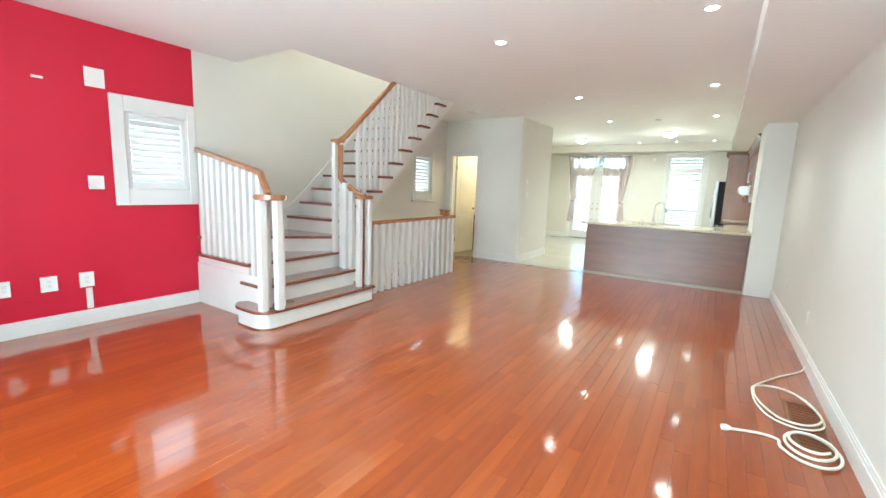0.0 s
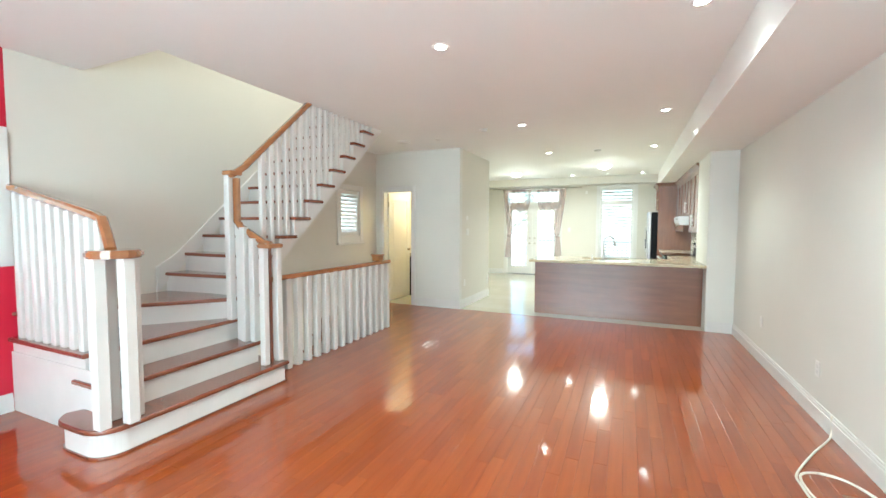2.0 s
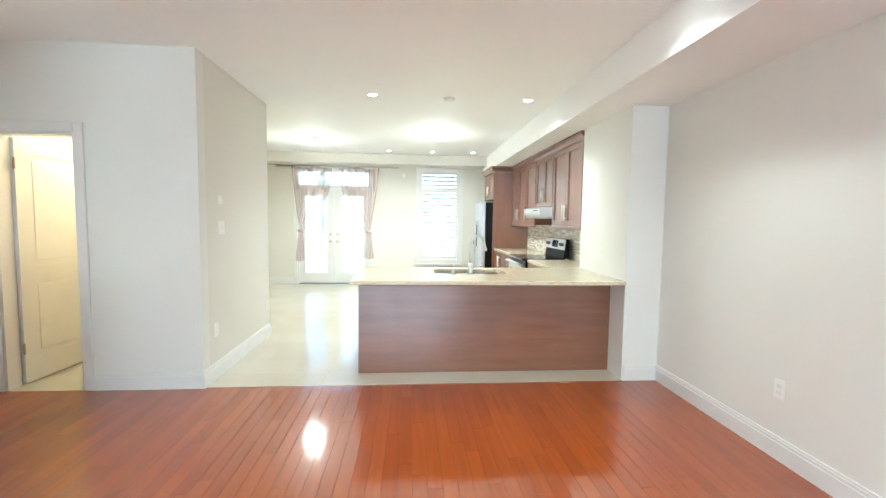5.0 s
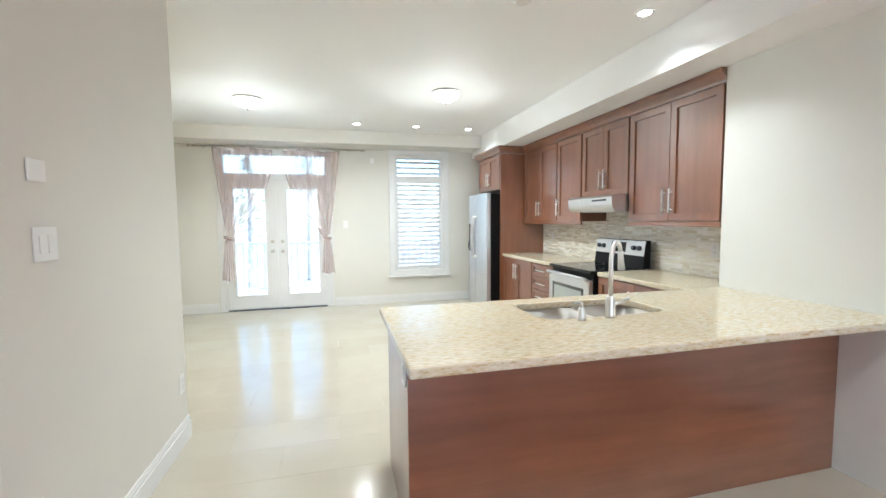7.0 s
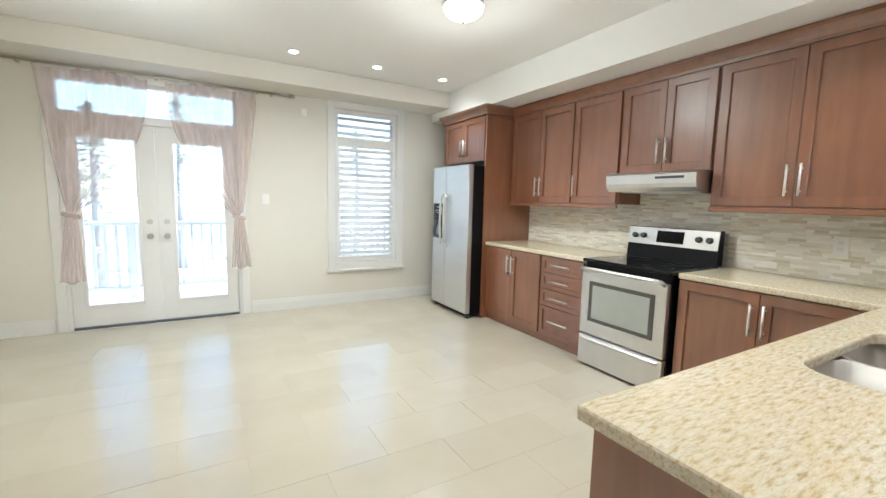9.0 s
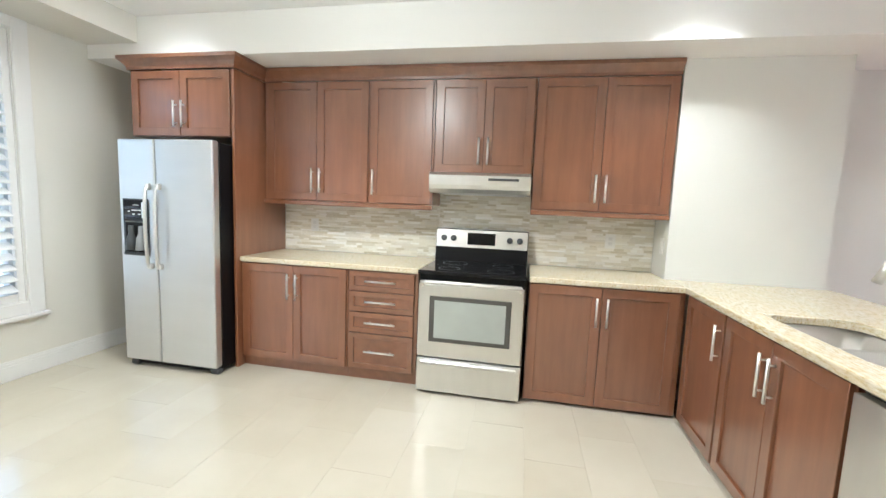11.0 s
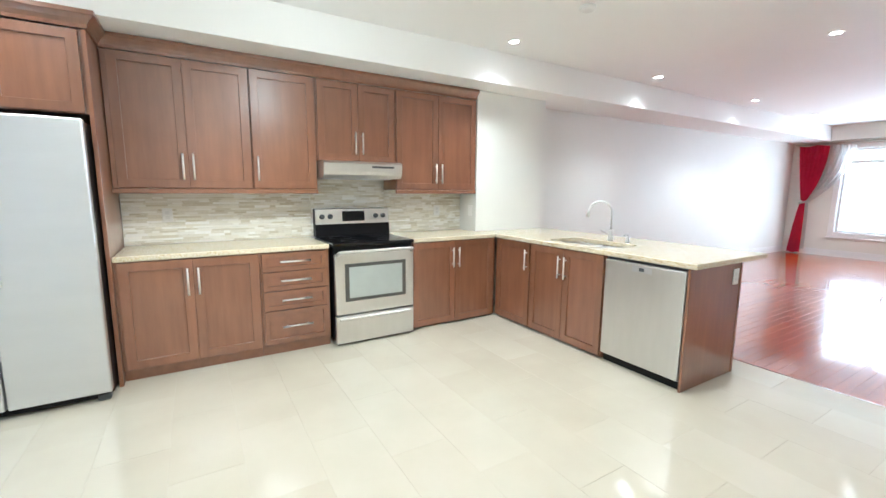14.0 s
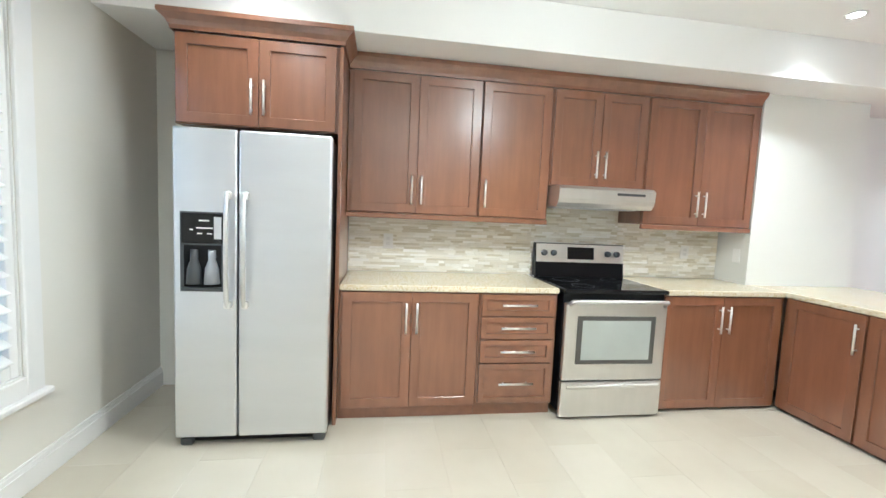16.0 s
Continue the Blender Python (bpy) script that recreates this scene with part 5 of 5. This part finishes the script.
tied_curtain("sheer_curtain", "sheer dusty pink curtain tied beside the garden door", VOILE, YB - 0.075, -2.15, -3.00, -2.37, 1.14, 2.50, 0.56, 0.20, lean=0.01)
rod = thing("curtain_rod", (-3.0, YB - 0.09, 2.52), "brushed metal curtain rod above the garden doors", "curtain rod")
part("rod", tube(bmesh.new(), [(-4.26, YB - 0.09, 2.525), (-1.80, YB - 0.09, 2.525)], 0.011, 12), ROD, rod)
for x in (-4.28, -1.78):
    part("finial", tube(bmesh.new(), [(x - 0.03, YB - 0.09, 2.525), (x + 0.03, YB - 0.09, 2.525)], 0.018, 12), ROD, rod)
for x in (-4.1, -3.08, -2.0):
    part("bracket", boxed(x - 0.008, YB - 0.09, 2.505, x + 0.008, YB, 2.52, bev=0.002), ROD, rod)
tied_curtain("red_curtain", "deep red curtain tied beside the front window", RED_VOILE, YF + 0.09, 0.63, 0.10, 0.45, 1.15, 2.37, 0.02, 0.24, depth=0.08, room=1, lean=0.07)
tied_curtain("white_sheer_curtain", "white sheer curtain tied beside the front window", WHITE_VOILE, YF + 0.02, 0.45, -0.30, 0.41, 1.15, 2.36, 0.10, 0.20, room=1, lean=0.04)
rod = thing("curtain_rod", (-1.9, YF + 0.09, 2.40), "dark metal curtain rod above the front window", "curtain rod")
part("rod", tube(bmesh.new(), [(-4.3, YF + 0.10, 2.40), (0.70, YF + 0.10, 2.40)], 0.011, 12), ROD, rod)

# ---- outside ----
structure("ground", boxed(-400, -400, -1.4, 400, 400, -1.2), GROUND, "pale winter garden ground", "ground")
deck = thing("deck", (-2.5, 14.2, -0.1), "sunlit pale wooden deck with a slatted railing", "deck", kind="structure")
for k in range(14):
    part("deck_board", boxed(-6.0, 13.25 + 0.145 * k, -0.13, 1.5, 13.39 + 0.145 * k, -0.10, bev=0.003), DECK, deck)
part("deck_frame", boxed(-6.0, 13.25, -1.2, 1.5, 15.25, -0.14), DECK_RAIL, deck)
fence = thing("deck_railing", (-2.5, 15.0, -0.1), "grey wooden deck railing with thin balusters", "railing")
part("top_rail", boxed(-6.0, 14.95, 0.93, 1.5, 15.07, 0.98, bev=0.006), DECK_RAIL, fence)
part("bottom_rail", boxed(-6.0, 14.98, 0.02, 1.5, 15.04, 0.07, bev=0.004), DECK_RAIL, fence)
me = mesh_of("baluster", boxed(-0.02, -0.02, 0.07, 0.02, 0.02, 0.93), DECK_RAIL)
for k in range(58):
    o = new("baluster", me)
    o.parent, o.matrix_parent_inverse = fence, world_of(fence).inverted()
    o.matrix_basis = pose(-5.95 + 0.128 * k, 15.01, 0)
for x in (-5.9, -3.6, -1.2, 1.4):
    part("post", boxed(x - 0.045, 14.965, -0.1, x + 0.045, 15.055, 0.93), DECK_RAIL, fence)


def conifer(x, y, h, seed):
    rnd = random.Random(seed)
    t = thing("conifer_tree", (x, y, -1.2), "bare-topped pale green conifer in the garden", "tree", "garden trees")
    part("trunk", tube(bmesh.new(), [(x, y, -1.2), (x + 0.05, y, h * 0.4), (x, y, h - 1.2)], [0.16, 0.10, 0.02], 8), BARK, t)
    bm = bmesh.new()
    for k in range(520):
        f = rnd.random() ** 0.8
        z = -0.5 + f * (h - 1.0)
        rr = (1 - f) * h * 0.24 * (0.35 + 0.65 * rnd.random()) * (1 + 0.3 * math.sin(f * 40))
        a = rnd.random() * 6.28319
        c = Vector((x + rr * math.cos(a), y + rr * math.sin(a), z - rr * 0.25))
        d = Vector((math.cos(a), math.sin(a), -0.35 + 0.5 * rnd.random())) * (0.16 + 0.16 * rnd.random())
        s = Vector((-math.sin(a), math.cos(a), rnd.uniform(-0.4, 0.4))) * 0.07
        vs = [bm.verts.new(q) for q in (c - d * 0.4, c + s, c + d, c - s)]
        bm.faces.new(vs)
    part("crown", bm, LEAF, t)


for i, (x, y, h) in enumerate(((-5.2, 22, 5.2), (-3.4, 25, 6.4), (3.6, 27, 6.0), (-7.4, 26, 7.0), (-10, 27, 6.5))):
    conifer(x, y, h, i)

# ---- pieces of the setting: backsplash, floor tiles, floor strips ----
def strips(y0, y1, z0, z1, seed):
    rnd = random.Random(seed)
    bm = bmesh.new()
    z = z0
    while z < z1 - 0.006:
        h = rnd.choice((0.014, 0.014, 0.021))
        y = y0 - rnd.random() * 0.1
        while y < y1:
            w = rnd.choice((0.05, 0.075, 0.10, 0.13, 0.15))
            a, b = max(y, y0), min(y + w, y1)
            if b - a > 0.006:
                box(bm, XR - 0.007 - rnd.random() * 0.003, a, z, XR - 0.004, b - 0.0018, min(z + h, z1))
            y += w
        z += h + 0.0018
    return bm


bs = structure("backsplash", boxed(XR - 0.004, 8.453, 0.911, XR - 0.0005, 11.688, 1.64), BS_GROUT, "beige and cream glass strip mosaic backsplash", "backsplash")
for n, (y0, y1, z0, z1) in enumerate(((8.454, 9.43, 0.912, 1.371), (9.431, 10.203, 0.912, 1.499), (10.204, 11.687, 0.912, 1.371))):
    tagged(part("mosaic_strip", strips(y0, y1, z0, z1, n), MOSAIC, bs), kind="stuff")

fk = bpy.data.objects["floor_kitchen"]
TX, TY = 0.66, 0.33
tile_mesh = {}
rnd = random.Random(5)
for j in range(int((YB - YM) / TY) + 1):
    y0, y1 = YM + j * TY, min(YM + (j + 1) * TY, YB)
    x = XL - (j % 2) * TX / 2
    while x < XR:
        a, b = max(x, XL), min(x + TX, XR)
        key = (round(b - a, 3), round(y1 - y0, 3))
        if key[0] > 0.02 and key[1] > 0.02:
            if key not in tile_mesh:
                tile_mesh[key] = mesh_of("tile", boxed(0.0004, 0.0004, -0.008, key[0] - 0.0004, key[1] - 0.0004, 0.0, bev=0.0004), TILE)
            o = new("tile", tile_mesh[key])
            o.parent = fk
            o.location = (a, y0, -rnd.random() * 0.0005)
        x += TX

fl = bpy.data.objects["floor"]
PW = 0.0826
plank_mesh, count = {}, 0
far = bmesh.new()
rnd = random.Random(11)
y_end = YM - 0.004
j = 0
x = XR - PW
while x > XL - PW:
    xa, xb = max(x, XL), x + PW
    y = YF - rnd.random() * 1.2
    while y < y_end:
        ln = rnd.choice((0.45, 0.6, 0.75, 0.9, 1.05, 1.2, 1.35))
        a, b = max(y, YF), min(y + ln, y_end)
        y += ln
        spans = [(a, b)]
        if xa < HOLE[1] - 0.001:
            spans = [(p, q) for p, q in ((a, min(b, HOLE[2])), (max(a, HOLE[3]), b)) if q > p]
        for p, q in spans:
            if q - p < 0.02:
                continue
            near = -3.4 < xa < 0.6 and 1.2 < p and count < 300
            zz = -rnd.random() * 0.0004
            if near:
                key = round(q - p, 2)
                if key not in plank_mesh:
                    plank_mesh[key] = mesh_of("plank", boxed(0.0003, 0.0003, -0.011, PW - 0.0003, key - 0.0003, 0.0, bev=0.0011), PLANK)
                o = new("plank", plank_mesh[key])
                o.parent = fl
                o.location = (xa, p, zz)
                o.scale = (1, (q - p) / key, 1)
                o.rotation_euler = (0, radians(rnd.uniform(-0.38, 0.38)), 0)
                count += 1
            else:
                box(far, xa + 0.0003, p + 0.0003, -0.011, xb - 0.0003, q - 0.0003, zz, 0.0)
    x -= PW
    j += 1
tagged(part("plank_field", far, PLANK_FAR, fl), kind="stuff")
structure("trim_threshold", boxed(-3.19, YM - 0.006, -0.004, 0.44, YM + 0.004, 0.002, bev=0.001), TREAD, "thin wooden strip between hardwood and tile", "trim")
